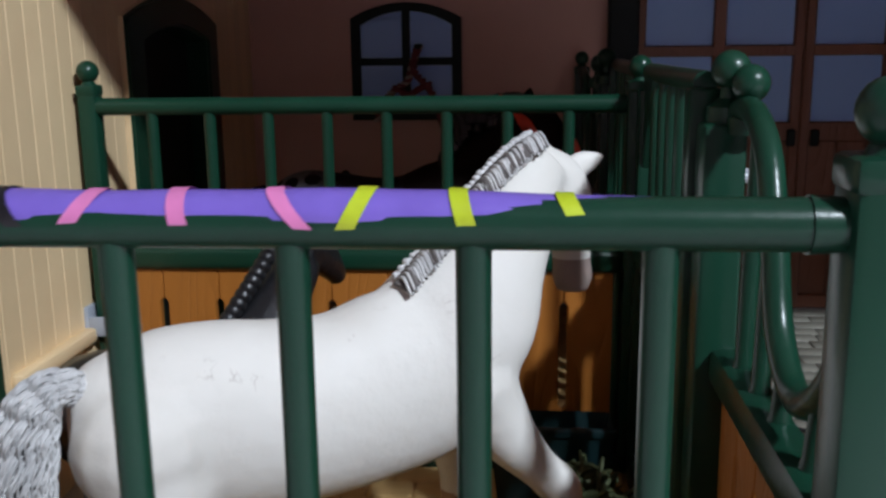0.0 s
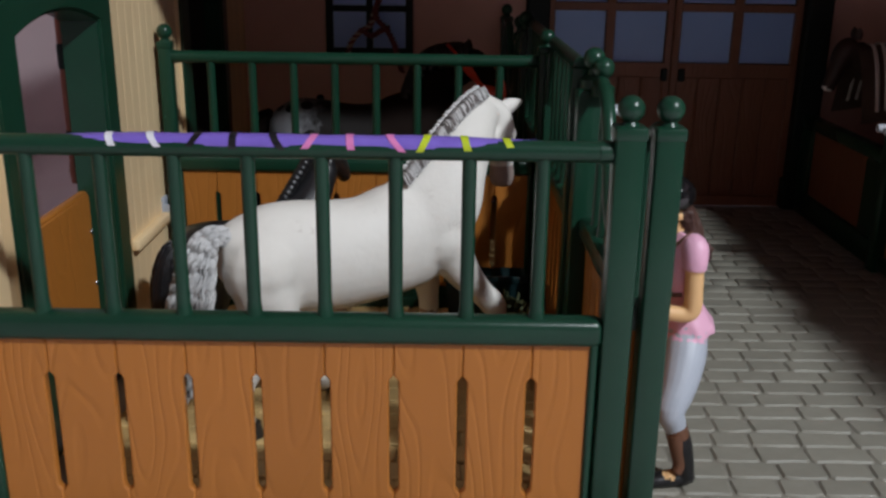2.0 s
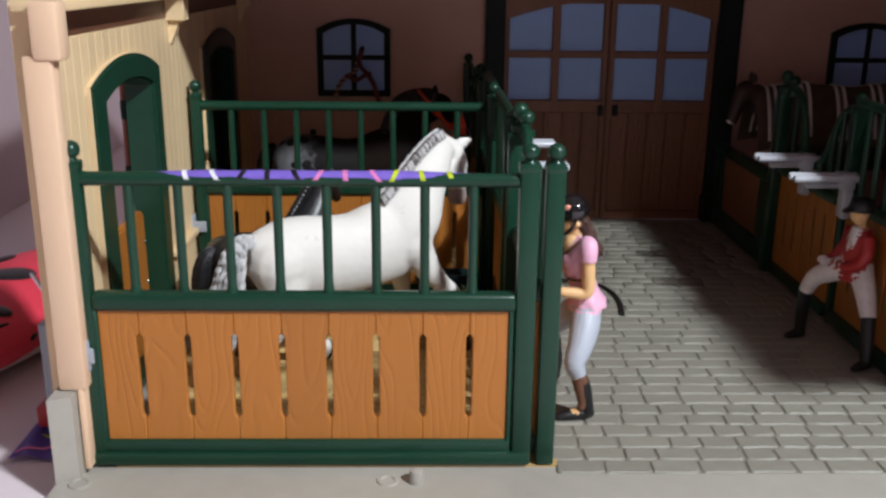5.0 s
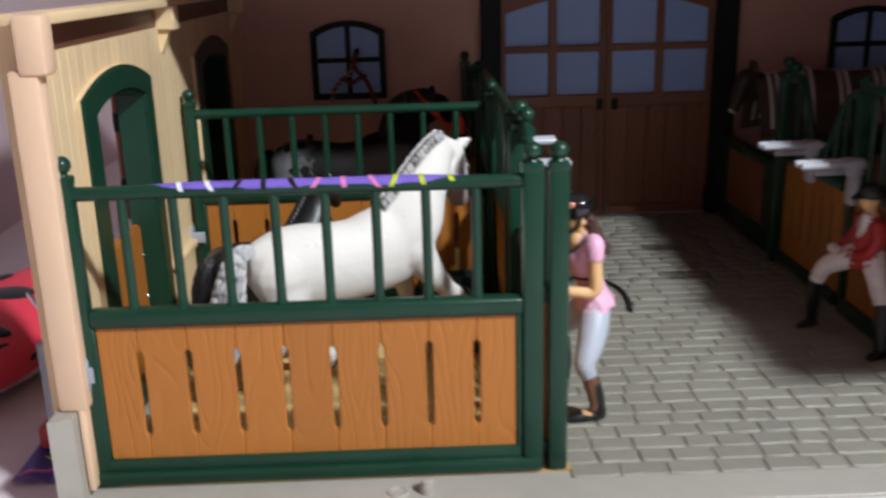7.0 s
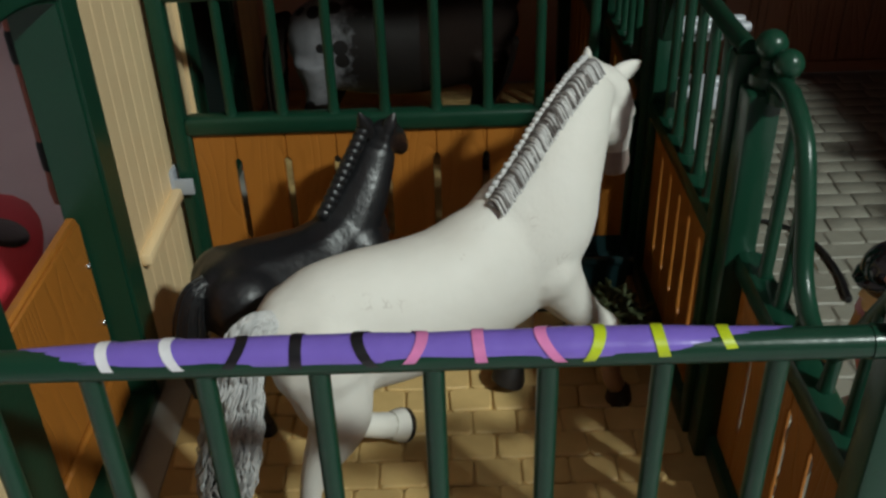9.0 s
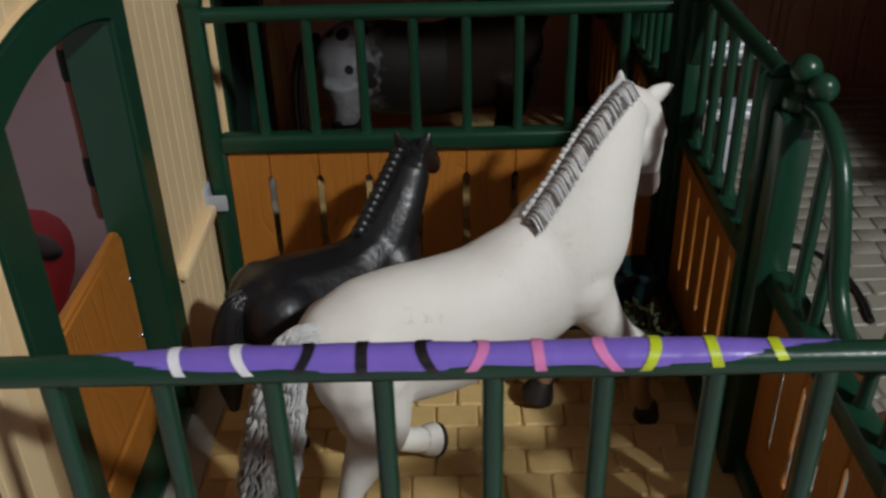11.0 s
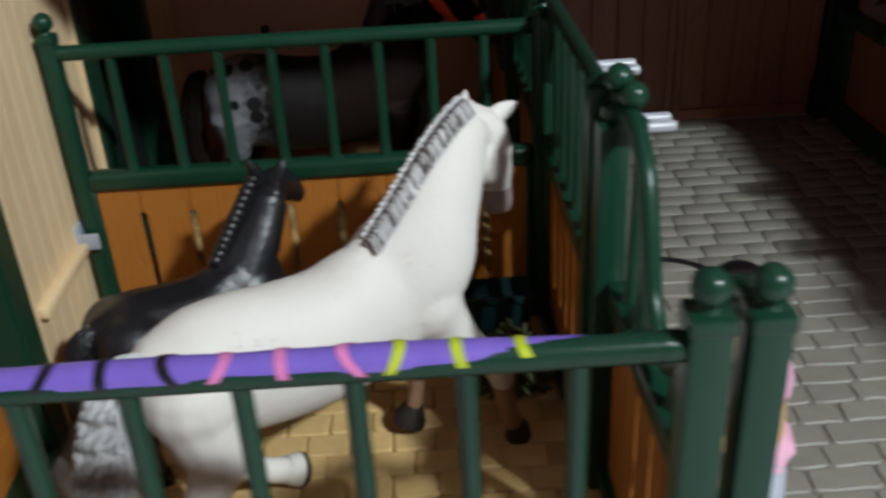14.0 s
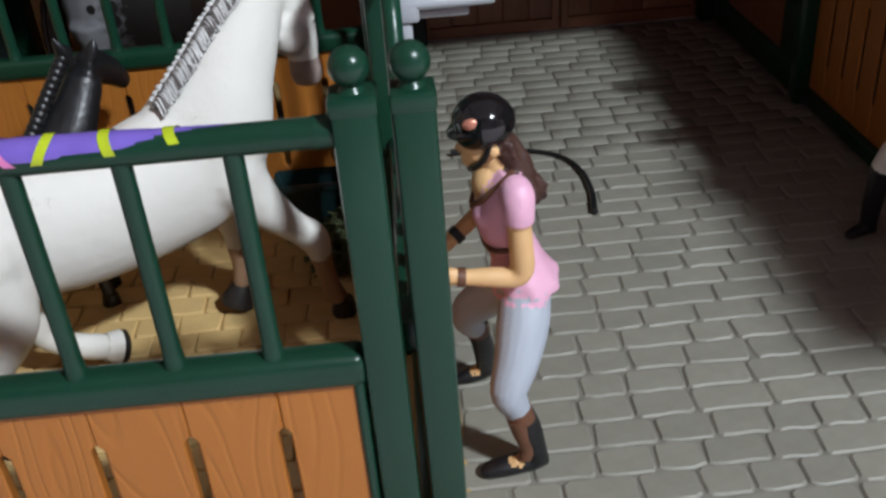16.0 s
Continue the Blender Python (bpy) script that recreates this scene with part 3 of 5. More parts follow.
WALL_TOP, SIDING_TOP = 3.06, 2.825
wl = bmesh.new()
pieces, y = [], -0.02
while y < 6.64:
    y2 = min(y + 0.152, 6.66)
    hole = next(((a, b) for a, b in OPEN if y2 > a + 0.06 and y < b - 0.06), None)
    if hole:
        pieces.append((y, y2, arch_z(max(y, hole[0]), *hole, SPRING, RISE) - 0.06, arch_z(min(y2, hole[1]), *hole, SPRING, RISE) - 0.06))
    else:
        pieces.append((y, y2, 0.0, 0.0))
    y = y2
for a, b, za, zb in pieces:
    prism(wl, [(a, za), (b, zb), (b, WALL_TOP), (a, WALL_TOP)], "x", 0.02, 0.190)
wall_left = tagged(part("wall_west_stable", wl, CREAM, smooth=False), "cream vertical-board stable side wall with two arched doorways", "wall", kind="structure")
for a, b, za, zb in pieces:
    bm = bmesh.new()
    prism(bm, [(a + 0.0015, za), (b - 0.0015, zb), (b - 0.0015, SIDING_TOP), (a + 0.0015, SIDING_TOP)], "x", 0.18, 0.205)
    rim = [e for e in bm.edges if all(v.co.x > 0.2 for v in e.verts)]
    bmesh.ops.bevel(bm, geom=rim, offset=0.003, segments=1, affect="EDGES")
    part("board", bm, CREAM, wall_left)
bm = box(bmesh.new(), 0.06, 0.34, -0.10, 6.66, 3.0, 3.07, 0.012, 0, 2)
part("cap", bm, CREAM, wall_left)
# brown strip that paints in the shadow below the cap
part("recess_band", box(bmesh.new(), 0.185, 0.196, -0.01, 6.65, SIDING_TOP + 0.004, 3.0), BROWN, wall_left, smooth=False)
for y in (2.82, 6.1):
    bm = bmesh.new()
    box(bm, 0.19, 0.36, y - 0.03, y + 0.17, 2.80, 3.0, 0.012)
    prism(bm, [(0.19, 2.60), (0.215, 2.60), (0.31, 2.81), (0.19, 2.81)], "y", y + 0.02, y + 0.13)
    part("corbel", bm, CREAM, wall_left)
bm = bmesh.new()
box(bm, 0.115, 0.296, -0.16, -0.02, 0.60, 2.75, 0.02, 0, 2)
box(bm, 0.185, 0.362, -0.18, 0.0, 2.72, 3.07, 0.03, 0, 2)
part("end_post", bm, PEACH, wall_left)
part("end_strip", box(bmesh.new(), 0.228, 0.272, -0.155, -0.03, 0.02, 0.66, 0.015, 0, 2), PEACH, wall_left)
bm = bmesh.new()
prism(bm, [(0.085, -0.30), (0.222, -0.24), (0.222, -0.02), (0.085, -0.02)], "z", -0.10, 0.595)
part("base_block", bm, BASE, wall_left)
part("inner_sill", box(bmesh.new(), 0.20, 0.27, 2.42, 3.2, 0.72, 0.80, 0.02, 0, 2), CREAM, wall_left)


def doorway(a, b, label, number, shut=False):
    d = thing("door_" + number, (0, 0, 0), label, "door", kind="structure")
    n = 16
    outer = [(a, 0.03)] + [(a + (b - a) * k / n, arch_z(a + (b - a) * k / n, a, b, SPRING, RISE)) for k in range(n + 1)] + [(b, 0.03)]
    ai, bi = a + 0.275, b - 0.22
    inner = [(ai, 0.03)] + [(ai + (bi - ai) * k / n, arch_z(ai + (bi - ai) * k / n, ai, bi, SPRING - 0.145, RISE * 0.65)) for k in range(n + 1)] + [(bi, 0.03)]
    bm = bmesh.new()
    for i in range(len(outer) - 1):
        prism(bm, [outer[i], outer[i + 1], inner[i + 1], inner[i]], "x", 0.0, 0.250)
    bmesh.ops.remove_doubles(bm, verts=bm.verts, dist=1e-5)
    bm.verts.index_update()
    inside = {}
    for f in bm.faces:
        inside.setdefault(frozenset(v.index for v in f.verts), []).append(f)
    bmesh.ops.delete(bm, geom=[f for some in inside.values() if len(some) > 1 for f in some], context="FACES_ONLY")
    rim = [e for e in bm.edges if len(e.link_faces) == 2 and e.calc_face_angle(0) > 1.2 and all(v.co.x > 0.2 for v in e.verts)]
    bmesh.ops.bevel(bm, geom=rim, offset=0.02, segments=2, affect="EDGES")
    part("arch_frame", bm, GREEN, d, "", True, 50)
    e, bm = 0.005, bmesh.new()
    rim = [(a - e, 0.03)] + [(a - e + (b - a + 2 * e) * k / n, arch_z(a + (b - a) * k / n, a, b, SPRING, RISE) + e) for k in range(n + 1)] + [(b + e, 0.03)]
    for i in range(len(rim) - 1):
        prism(bm, [rim[i], rim[i + 1], outer[i + 1], outer[i]], "x", 0.12, 0.234)
    bmesh.ops.remove_doubles(bm, verts=bm.verts, dist=1e-5)
    part("surround", bm, CREAM, d, "raised cream edge round the green arch", True, 30)
    part("threshold", box(bmesh.new(), 0.066, 0.240, a + 0.01, b - 0.01, 0.0, 0.085, 0.015, 0, 2), GREEN, d)
    if shut:
        part("door_leaf", prism(bmesh.new(), inner, "x", 0.03, 0.075), DARK, d, "blackish green closed door leaf")
        part("door_handle", ball(bmesh.new(), (0.09, ai + 0.22, 1.32), 0.035, 12, 8), SILVER, d)
        return d
    half = part("half_door", box(bmesh.new(), 0.006, 0.062, ai + 0.002, bi - 0.002, -0.018, 1.245, 0.012), WOOD, d, "orange-brown wooden lower half door, closed")
    part("top_board", box(bmesh.new(), 0.060, 0.078, ai + 0.02, bi - 0.02, 0.34, 1.225, 0.008), WOOD, half)
    part("foot_board", box(bmesh.new(), 0.060, 0.10, ai + 0.004, bi - 0.004, 0.0, 0.325, 0.012), WOOD, half)
    for z in (0.62, 0.98):
        part("bolt", ball(bmesh.new(), (0.078, bi - 0.05, z), 0.018, 10, 6), STEEL, half)
    bm = bmesh.new()
    tube(bm, [(-0.046, bi + 0.112, 1.27, 0.03), (-0.046, bi + 0.112, 1.36, 0.040), (-0.046, bi + 0.112, 1.42, 0.032), (-0.046, bi + 0.112, 2.00, 0.032), (-0.046, bi + 0.112, 2.20, 0.032), (-0.046, bi + 0.112, 2.42, 0.032)], 10, 1, smooth=False)
    rod = part("hinge_rod", bm, RUST, d, "rust-brown hinge rod in the doorway")
    for z in (1.46, 2.02):
        part("hinge_sleeve", lathe(bmesh.new(), (-0.046, bi + 0.112, z), [(0.034, 0), (0.038, 0.02), (0.038, 0.14), (0.034, 0.16)], 10), DARK, rod)
    return d


doorway(*OPEN[0], "arched dark green doorway with a closed wooden half door", "1")
doorway(*OPEN[1], "arched dark green rear doorway, closed by a blackish leaf", "2", True)


def clip(at, label, reach=0.14):
    c = thing("fence_clip", at, label, "clip", "fence clips")
    part("plate", box(bmesh.new(), -0.03, 0.02, -0.09, 0.05, -0.11, 0.11, 0.012, 0, 2), CLIP, c)
    part("tongue", box(bmesh.new(), 0.0, reach, -0.085, -0.06, -0.055, 0.055, 0.010, 0, 2), CLIP, c)
    return c


clip((0.208, 3.28, 0.80), "grey-blue plastic clip holding the dividing fence to the wall", 0.135)
clip((0.285, 0.0, 0.81), "grey-blue plastic clip holding the front fence to the wall", 0.05)

# ---- back wall ----
WY = 6.66
wb = bmesh.new()
for x0, x1, z0, z1 in ((0.02, 1.13, 0, 3.7), (1.13, 2.02, 0, 1.685), (1.13, 2.02, 2.50, 3.7), (2.02, 3.30, 0, 3.7), (3.30, 6.56, 3.02, 3.7), (6.56, 7.84, 0, 3.7),
                       (7.84, 8.78, 0, 1.70), (7.84, 8.78, 2.50, 3.7), (8.78, 10.3, 0, 3.7)):
    box(wb, x0, x1, WY, WY + 0.14, z0, z1)
tagged(part("wall_back", wb, PLASTER, smooth=False), "pinkish brown rear stable wall", "wall", kind="structure")


def window(x0, x1, z0, spring, rise, number, label):
    w = thing("window_" + number, (0, 0, 0), label, "window", kind="structure")
    n, y0, y1 = 12, WY - 0.05, WY + 0.10
    outer = [(x0 - 0.03, z0 - 0.03)] + [(x0 - 0.03 + (x1 - x0 + 0.06) * k / n, arch_z(x0 - 0.03 + (x1 - x0 + 0.06) * k / n, x0 - 0.03, x1 + 0.03, spring, rise)) for k in range(n + 1)] + [(x1 + 0.03, z0 - 0.03)]
    a, b, c = x0 + 0.05, x1 - 0.05, z0 + 0.05
    inner = [(a, c)] + [(a + (b - a) * k / n, arch_z(a + (b - a) * k / n, a, b, spring - 0.06, rise * 0.9)) for k in range(n + 1)] + [(b, c)]
    bm = bmesh.new()
    for i in range(len(outer)):
        j = (i + 1) % len(outer)
        prism(bm, [outer[i], outer[j], inner[j], inner[i]], "y", y0, y1)
    part("window_frame", bm, DARK, w)
    xm, zm = (x0 + x1) / 2, z0 + 0.47
    part("mullion", box(bmesh.new(), xm - 0.035, xm + 0.035, y0 + 0.015, y1, z0 + 0.04, spring + rise - 0.06, 0.01), DARK, w)
    part("mullion", box(bmesh.new(), x0 + 0.04, x1 - 0.04, y0 + 0.02, y1, zm - 0.035, zm + 0.035, 0.01), DARK, w)
    for xa, xb in ((x0 + 0.02, xm - 0.02), (xm + 0.02, x1 - 0.02)):
        for za, zb in ((z0 + 0.02, zm - 0.02), (zm + 0.02, spring - 0.0)):
            part("pane", box(bmesh.new(), xa, xb, WY - 0.022, WY - 0.006, za, zb), PANE, w, smooth=False)
        part("pane", prism(bmesh.new(), [(xa, spring - 0.01), (xb, spring - 0.01), (xb, arch_z(xb, x0, x1, spring, rise) - 0.03), (xa, arch_z(xa, x0, x1, spring, rise) - 0.03)], "y", WY - 0.022, WY - 0.006), PANE, w, smooth=False)
    return w


window(1.13, 2.02, 1.685, 2.52, 0.13, "1", "dark-framed arched window with four pale blue panes")
window(7.84, 8.78, 1.70, 2.52, 0.13, "2", "dark-framed arched window behind the far stall")

barn = thing("door_3", (0, 0, 0), "closed red-brown double barn door with pale blue panes", "door", kind="structure")
for x0, x1 in ((3.52, 4.90), (4.905, 6.30)):
    leaf = part("leaf", box(bmesh.new(), x0, x1, WY + 0.02, WY + 0.10, 0.0, 1.52, 0.0), DOORWOOD, barn, smooth=False)
    n = 5
    for k in range(n):
        a = x0 + 0.06 + (x1 - x0 - 0.12) * k / n
        part("board", box(bmesh.new(), a + 0.006, a + (x1 - x0 - 0.12) / n - 0.006, WY + 0.0, WY + 0.03, 0.10, 1.46, 0.01), DOORWOOD, leaf)
    for xa, xb in ((x0, x0 + 0.08), ((x0 + x1) / 2 - 0.05, (x0 + x1) / 2 + 0.05), (x1 - 0.08, x1)):
        part("stile", box(bmesh.new(), xa, xb, WY - 0.03, WY + 0.10, 1.46 if 0.2 < xa - x0 < 1.0 else 0.0, 3.02, 0.01), DOORWOOD, leaf)
    for za, zb in ((0.0, 0.12), (1.46, 1.62), (2.17, 2.26), (2.86, 3.02)):
        part("rail", box(bmesh.new(), x0 + 0.01, x1 - 0.01, WY - 0.025, WY + 0.095, za, zb, 0.01), DOORWOOD, leaf)
    for xa, xb in ((x0 + 0.07, (x0 + x1) / 2 - 0.045), ((x0 + x1) / 2 + 0.045, x1 - 0.07)):
        for za, zb in ((1.61, 2.18), (2.25, 2.87)):
            part("pane", box(bmesh.new(), xa, xb, WY + 0.03, WY + 0.06, za, zb), PANE, leaf, smooth=False)
    hx = x1 - 0.07 if x0 < 4 else x0 + 0.12
    part("door_handle", box(bmesh.new(), hx - 0.035, hx + 0.035, WY - 0.07, WY - 0.02, 1.42, 1.56, 0.012), DARK, leaf)
bm = bmesh.new()
for k in range(24):
    a, b = 3.52 + 2.78 * k / 24, 3.52 + 2.78 * (k + 1) / 24
    prism(bm, [(a, 3.04), (b, 3.04), (b, arch_z(b, 3.52, 6.30, 2.64, 0.26)), (a, arch_z(a, 3.52, 6.30, 2.64, 0.26))], "y", WY - 0.05, WY - 0.034)
part("arched_head", bm, DOORWOOD, barn, smooth=False)
for x0, x1 in ((3.28, 3.53), (6.30, 6.58)):
    col = thing("pillar", (0, 0, 0), "blackish green pillar beside the barn door", "pillar", "door pillars", "structure")
    part("shaft", box(bmesh.new(), x0, x1, WY - 0.16, WY + 0.12, 0, 3.7, 0.02), DARK, col)
    part("plinth", box(bmesh.new(), x0 - 0.04, x1 + 0.04, WY - 0.2, WY + 0.11, 0, 0.35, 0.02), DARK, col)
# out-of-view wall, added so lamp light doesn't leak into the far stalls
slab("wall_front_stable", 7.06, 10.36, -0.16, -0.03, 0, 3.7, PLASTER, "unseen pinkish brown wall added to shade the far stalls from the front", "wall")
slab("wall_east_stable", 10.2, 10.36, -0.02, 6.66, 0, 3.7, PLASTER, "pinkish brown side wall of the far stalls", "wall")
# unseen slabs added to block the lamp: over the rear stalls and over the far stalls
tagged(part("roof_rear", prism(bmesh.new(), [(-0.2, 1.9), (7.29, 2.46), (10.5, 2.46), (10.5, 7.1), (-0.2, 7.1)], "z", 3.72, 3.9), RUST, smooth=False),
       "unseen rust-brown slab added to shade the rear stalls", "roof", kind="structure")
slab("roof_side", 7.29, 10.5, -1.7, 2.46, 3.72, 3.9, RUST, "unseen rust-brown slab added to shade the far stalls and aisle", "roof")


# ---- purple tape wound on the front rail ----
tape = thing("rail_tape", (0, 0, 0), "shiny purple tape wound on the top rail with coloured bands", "tape")


def tape_at(x):
    """Centre and half sizes of the roll of tape at x: it thickens to its middle and tapers out at both ends."""
    e = min(max((x - 0.76) / 0.34, 0), 1) * min(max((2.84 - x) / 0.40, 0), 1)
    w = e * (0.92 + 0.12 * math.sin(x * 9) + 0.07 * math.sin(x * 23))
    return (x, 0.006 + 0.004 * e, 1.991 + 0.006 * w, 0.037 + 0.008 * w, 0.043 + 0.011 * w)


bm = bmesh.new()
tube(bm, [tape_at(0.76 + 2.08 * k / 84) for k in range(85)], 24, 1, smooth=False, side=(0, 0, 1))
part("wrap", bm, PURPLE, tape)
for x, lean, mat in ((1.01, 0.02, BAND_WHITE), (1.195, 0.034, BAND_WHITE), (1.332, -0.034, BAND_BLACK), (1.512, 0.0, BAND_BLACK), (1.708, 0.034, BAND_BLACK), (1.815, -0.034, BAND_PINK),
                     (2.004, 0.008, BAND_PINK), (2.205, 0.042, BAND_PINK), (2.297, -0.026, BAND_YELLOW), (2.489, 0.014, BAND_YELLOW), (2.676, 0.025, BAND_YELLOW)):
    bm, ring = bmesh.new(), []
    for dx in (-0.016, 0.016):
        row = []
        for k in range(24):
            a = 2 * math.pi * k / 24
            c = tape_at(x + dx - lean * math.cos(a))
            row.append(bm.verts.new((c[0], c[1] + (c[4] + 0.004) * math.sin(a), c[2] + (c[3] + 0.004) * math.cos(a))))
        ring.append(row)
    for k in range(24):
        bm.faces.new((ring[0][k], ring[0][(k + 1) % 24], ring[1][(k + 1) % 24], ring[1][k]))
    bmesh.ops.recalc_face_normals(bm, faces=bm.faces)
    part("band", bm, mat, tape)


# ---- horse figurines ----
def along(root, turn):
    """Places given as distance along the body, sideways and height, for a body that starts at root."""
    c, s = math.cos(radians(turn)), math.sin(radians(turn))
    return lambda d, n, z: (root[0] + c * d - s * n, root[1] + s * d + c * n, z)


def limbs(bm, rows_of_limbs, seg=28):
    for keys, side in rows_of_limbs:
        tube(bm, keys, seg, 8, 0, side)


def hair_strip(bm, keys, mi, width, lock, seed, down=0.06, sides=(-1, 1), steps=13, lift=0.024):
    """A row of short twisted locks laid along a crest."""
    rnd = random.Random(seed)
    rows = spline(keys, steps)
    for i in range(0, len(rows) - 1):
        p, q = np.array(rows[i]), np.array(rows[i + 1])
        for side in sides:
            a = p[:3] + np.array([rnd.uniform(-1, 1), rnd.uniform(-1, 1), 0]) * 0.004
            out = np.array(p[3:6]) * side
            b = a + out * width + np.array([0, 0, -down * rnd.uniform(0.6, 1.2)]) + (q - p)[:3] * rnd.uniform(-0.4, 0.2)
            m = (a + b) / 2 + np.array([0, 0, lift])
            wave = (q - p)[:3] * rnd.uniform(-0.25, 0.25)
            tube(bm, [(*a, lock), (*(m + wave), lock), (*b, lock * 0.6)], 6, 3, mi)


def tail_locks(bm, keys, mi, count, spread, lock, seed, wavy=1.0):
    """Wavy locks that hang side by side from the tail's root."""
    rnd = random.Random(seed)
    rows = spline(keys, 20)
    out = np.array([rows[-1][0] - rows[0][0], rows[-1][1] - rows[0][1], 0.0])
    flank = np.array([-out[1], out[0], 0.0]) / math.hypot(out[0], out[1])
    steps = [rows[min(i + 1, len(rows) - 1)][:3] - rows[max(i - 1, 0)][:3] for i in range(len(rows))]
    lifts = [np.cross(d, flank) / max(np.linalg.norm(d), 1e-9) for d in steps]
    for k in range(count):
        a, ph, amp = rnd.uniform(0, 2 * math.pi), rnd.uniform(-2.0, 2.0), wavy * rnd.uniform(0.006, 0.011)
        rr = math.sqrt(rnd.uniform(0.45, 1))
        line = []
        end = rnd.uniform(0.82, 1.0)
        for i, r in enumerate(rows):
            t = i / (len(rows) - 1)
            if t > end:
                break
            w = spread * r[3] * rr
            p = r[:3] + flank * (w * math.cos(a) + amp * math.sin(ph + 68 * t)) + lifts[i] * (w * math.sin(a) + amp * math.cos(ph + 63 * t))
            line.append((*p, lock * (1 - 0.55 * t ** 3)))
        tube(bm, line, 6, 1, mi, smooth=False)


def paint(bm, rules):
    """Gives each face the paint of the first rule that its middle meets."""
    for f in bm.faces:
        c = f.calc_center_median()
        f.material_index = next((mi for mi, test in rules if test(c)), 0)


def near(p, r):
    p = Vector(p)
    return lambda c: (c - p).length < r


def ear(bm, root, tip, w, mi=0):
    root, tip = Vector(root), Vector(tip)
    m = root.lerp(tip, 0.45)
    tube(bm, [(*root, w * 0.75, w * 0.6), (*m, w, w * 0.6), (*root.lerp(tip, 0.8), w * 0.6, w * 0.4), (*tip, w * 0.12, w * 0.1)], 10, 3, mi)


def hoof(bm, c, r, mi, lean=(0, 0), h=0.10):
    tube(bm, [(c[0] - lean[0], c[1] - lean[1], c[2] + h, r * 0.78), (c[0], c[1], c[2] + 0.02, r), (c[0], c[1], c[2], r * 0.97)], 14, 1, mi, smooth=False)


# the white horse: head high, walking towards the rear corner
A = along((1.14, 1.22), 31.3)
UP = (0, 0, 1)


def white_body(bm):
    barrel = [A(d, 0, (a + b) / 2) + ((a - b) / 2, w) for d, a, b, w in
              ((-0.03, 1.21, 0.98, 0.10), (0.05, 1.30, 0.88, 0.19), (0.20, 1.362, 0.76, 0.255), (0.42, 1.368, 0.69, 0.275), (0.65, 1.340, 0.655, 0.285), (0.90, 1.335, 0.66, 0.28),
               (1.12, 1.395, 0.68, 0.255), (1.32, 1.415, 0.72, 0.23), (1.50, 1.31, 0.79, 0.20), (1.61, 1.15, 0.87, 0.12))]
    neck = [(2.16, 1.82, 1.11, 0.28, 0.19), (2.34, 1.90, 1.26, 0.305, 0.19), (2.465, 2.00, 1.485, 0.225, 0.155), (2.54, 2.105, 1.625, 0.186, 0.132),
            (2.595, 2.20, 1.732, 0.154, 0.12), (2.65, 2.30, 1.792, 0.126, 0.108)]
    head = [(2.61, 2.33, 1.785, 0.096, 0.098), (2.71, 2.37, 1.725, 0.125, 0.112), (2.755, 2.385, 1.625, 0.122, 0.110), (2.785, 2.39, 1.505, 0.098, 0.088),
            (2.790, 2.388, 1.39, 0.083, 0.076), (2.795, 2.385, 1.31, 0.088, 0.078), (2.793, 2.382, 1.245, 0.068, 0.064)]
    ball(bm, (2.64, 2.355, 1.83), 0.072, 16, 12)
    limbs(bm, [(barrel, UP), (neck, (0.7, -0.1, -0.7)), (head, (0.9, 0.2, 0.3))])
    ball(bm, (2.735, 2.305, 1.55), 0.112, 16, 12)
    ball(bm, (2.828, 2.43, 1.615), 0.055, 12, 8)
    ball(bm, (2.835, 2.35, 1.615), 0.052, 12, 8)
    near_hind = [A(0.17, -0.13, 1.05) + (0.21,), A(0.20, -0.16, 0.82) + (0.185,), A(0.20, -0.175, 0.66) + (0.142,), A(0.09, -0.175, 0.47) + (0.085,), A(0.03, -0.17, 0.32) + (0.056,), A(0.02, -0.17, 0.17) + (0.056,), A(0.04, -0.17, 0.08) + (0.056,)]
    far_hind = [A(0.22, 0.12, 1.0) + (0.20,), A(0.36, 0.15, 0.76) + (0.14,), A(0.42, 0.17, 0.56) + (0.10,), A(0.36, 0.18, 0.40) + (0.078,), A(0.43, 0.185, 0.27) + (0.068,), A(0.55, 0.19, 0.18) + (0.072,), A(0.65, 0.19, 0.13) + (0.076,)]
    near_fore = [A(1.42, -0.12, 1.0) + (0.16,), A(1.53, -0.15, 0.80) + (0.12,), A(1.66, -0.175, 0.64) + (0.086,), A(1.76, -0.19, 0.53) + (0.088,), A(1.785, -0.20, 0.40) + (0.062,), A(1.81, -0.205, 0.22) + (0.056,), A(1.855, -0.21, 0.10) + (0.056,)]
    far_fore = [A(1.40, 0.12, 0.98) + (0.15,), A(1.42, 0.14, 0.76) + (0.11,), A(1.46, 0.16, 0.54) + (0.074,), A(1.47, 0.17, 0.44) + (0.072,), A(1.46, 0.18, 0.30) + (0.05,), A(1.45, 0.20, 0.17) + (0.055,)]
    limbs(bm, [(k, None) for k in (near_hind, far_hind, near_fore, far_fore)], 12)
    ball(bm, A(0.18, -0.12, 1.02), 0.235, 12, 8)
    ball(bm, A(0.20, 0.12, 1.02), 0.22, 12, 8)
    ball(bm, A(1.40, -0.10, 1.02), 0.19, 12, 8)


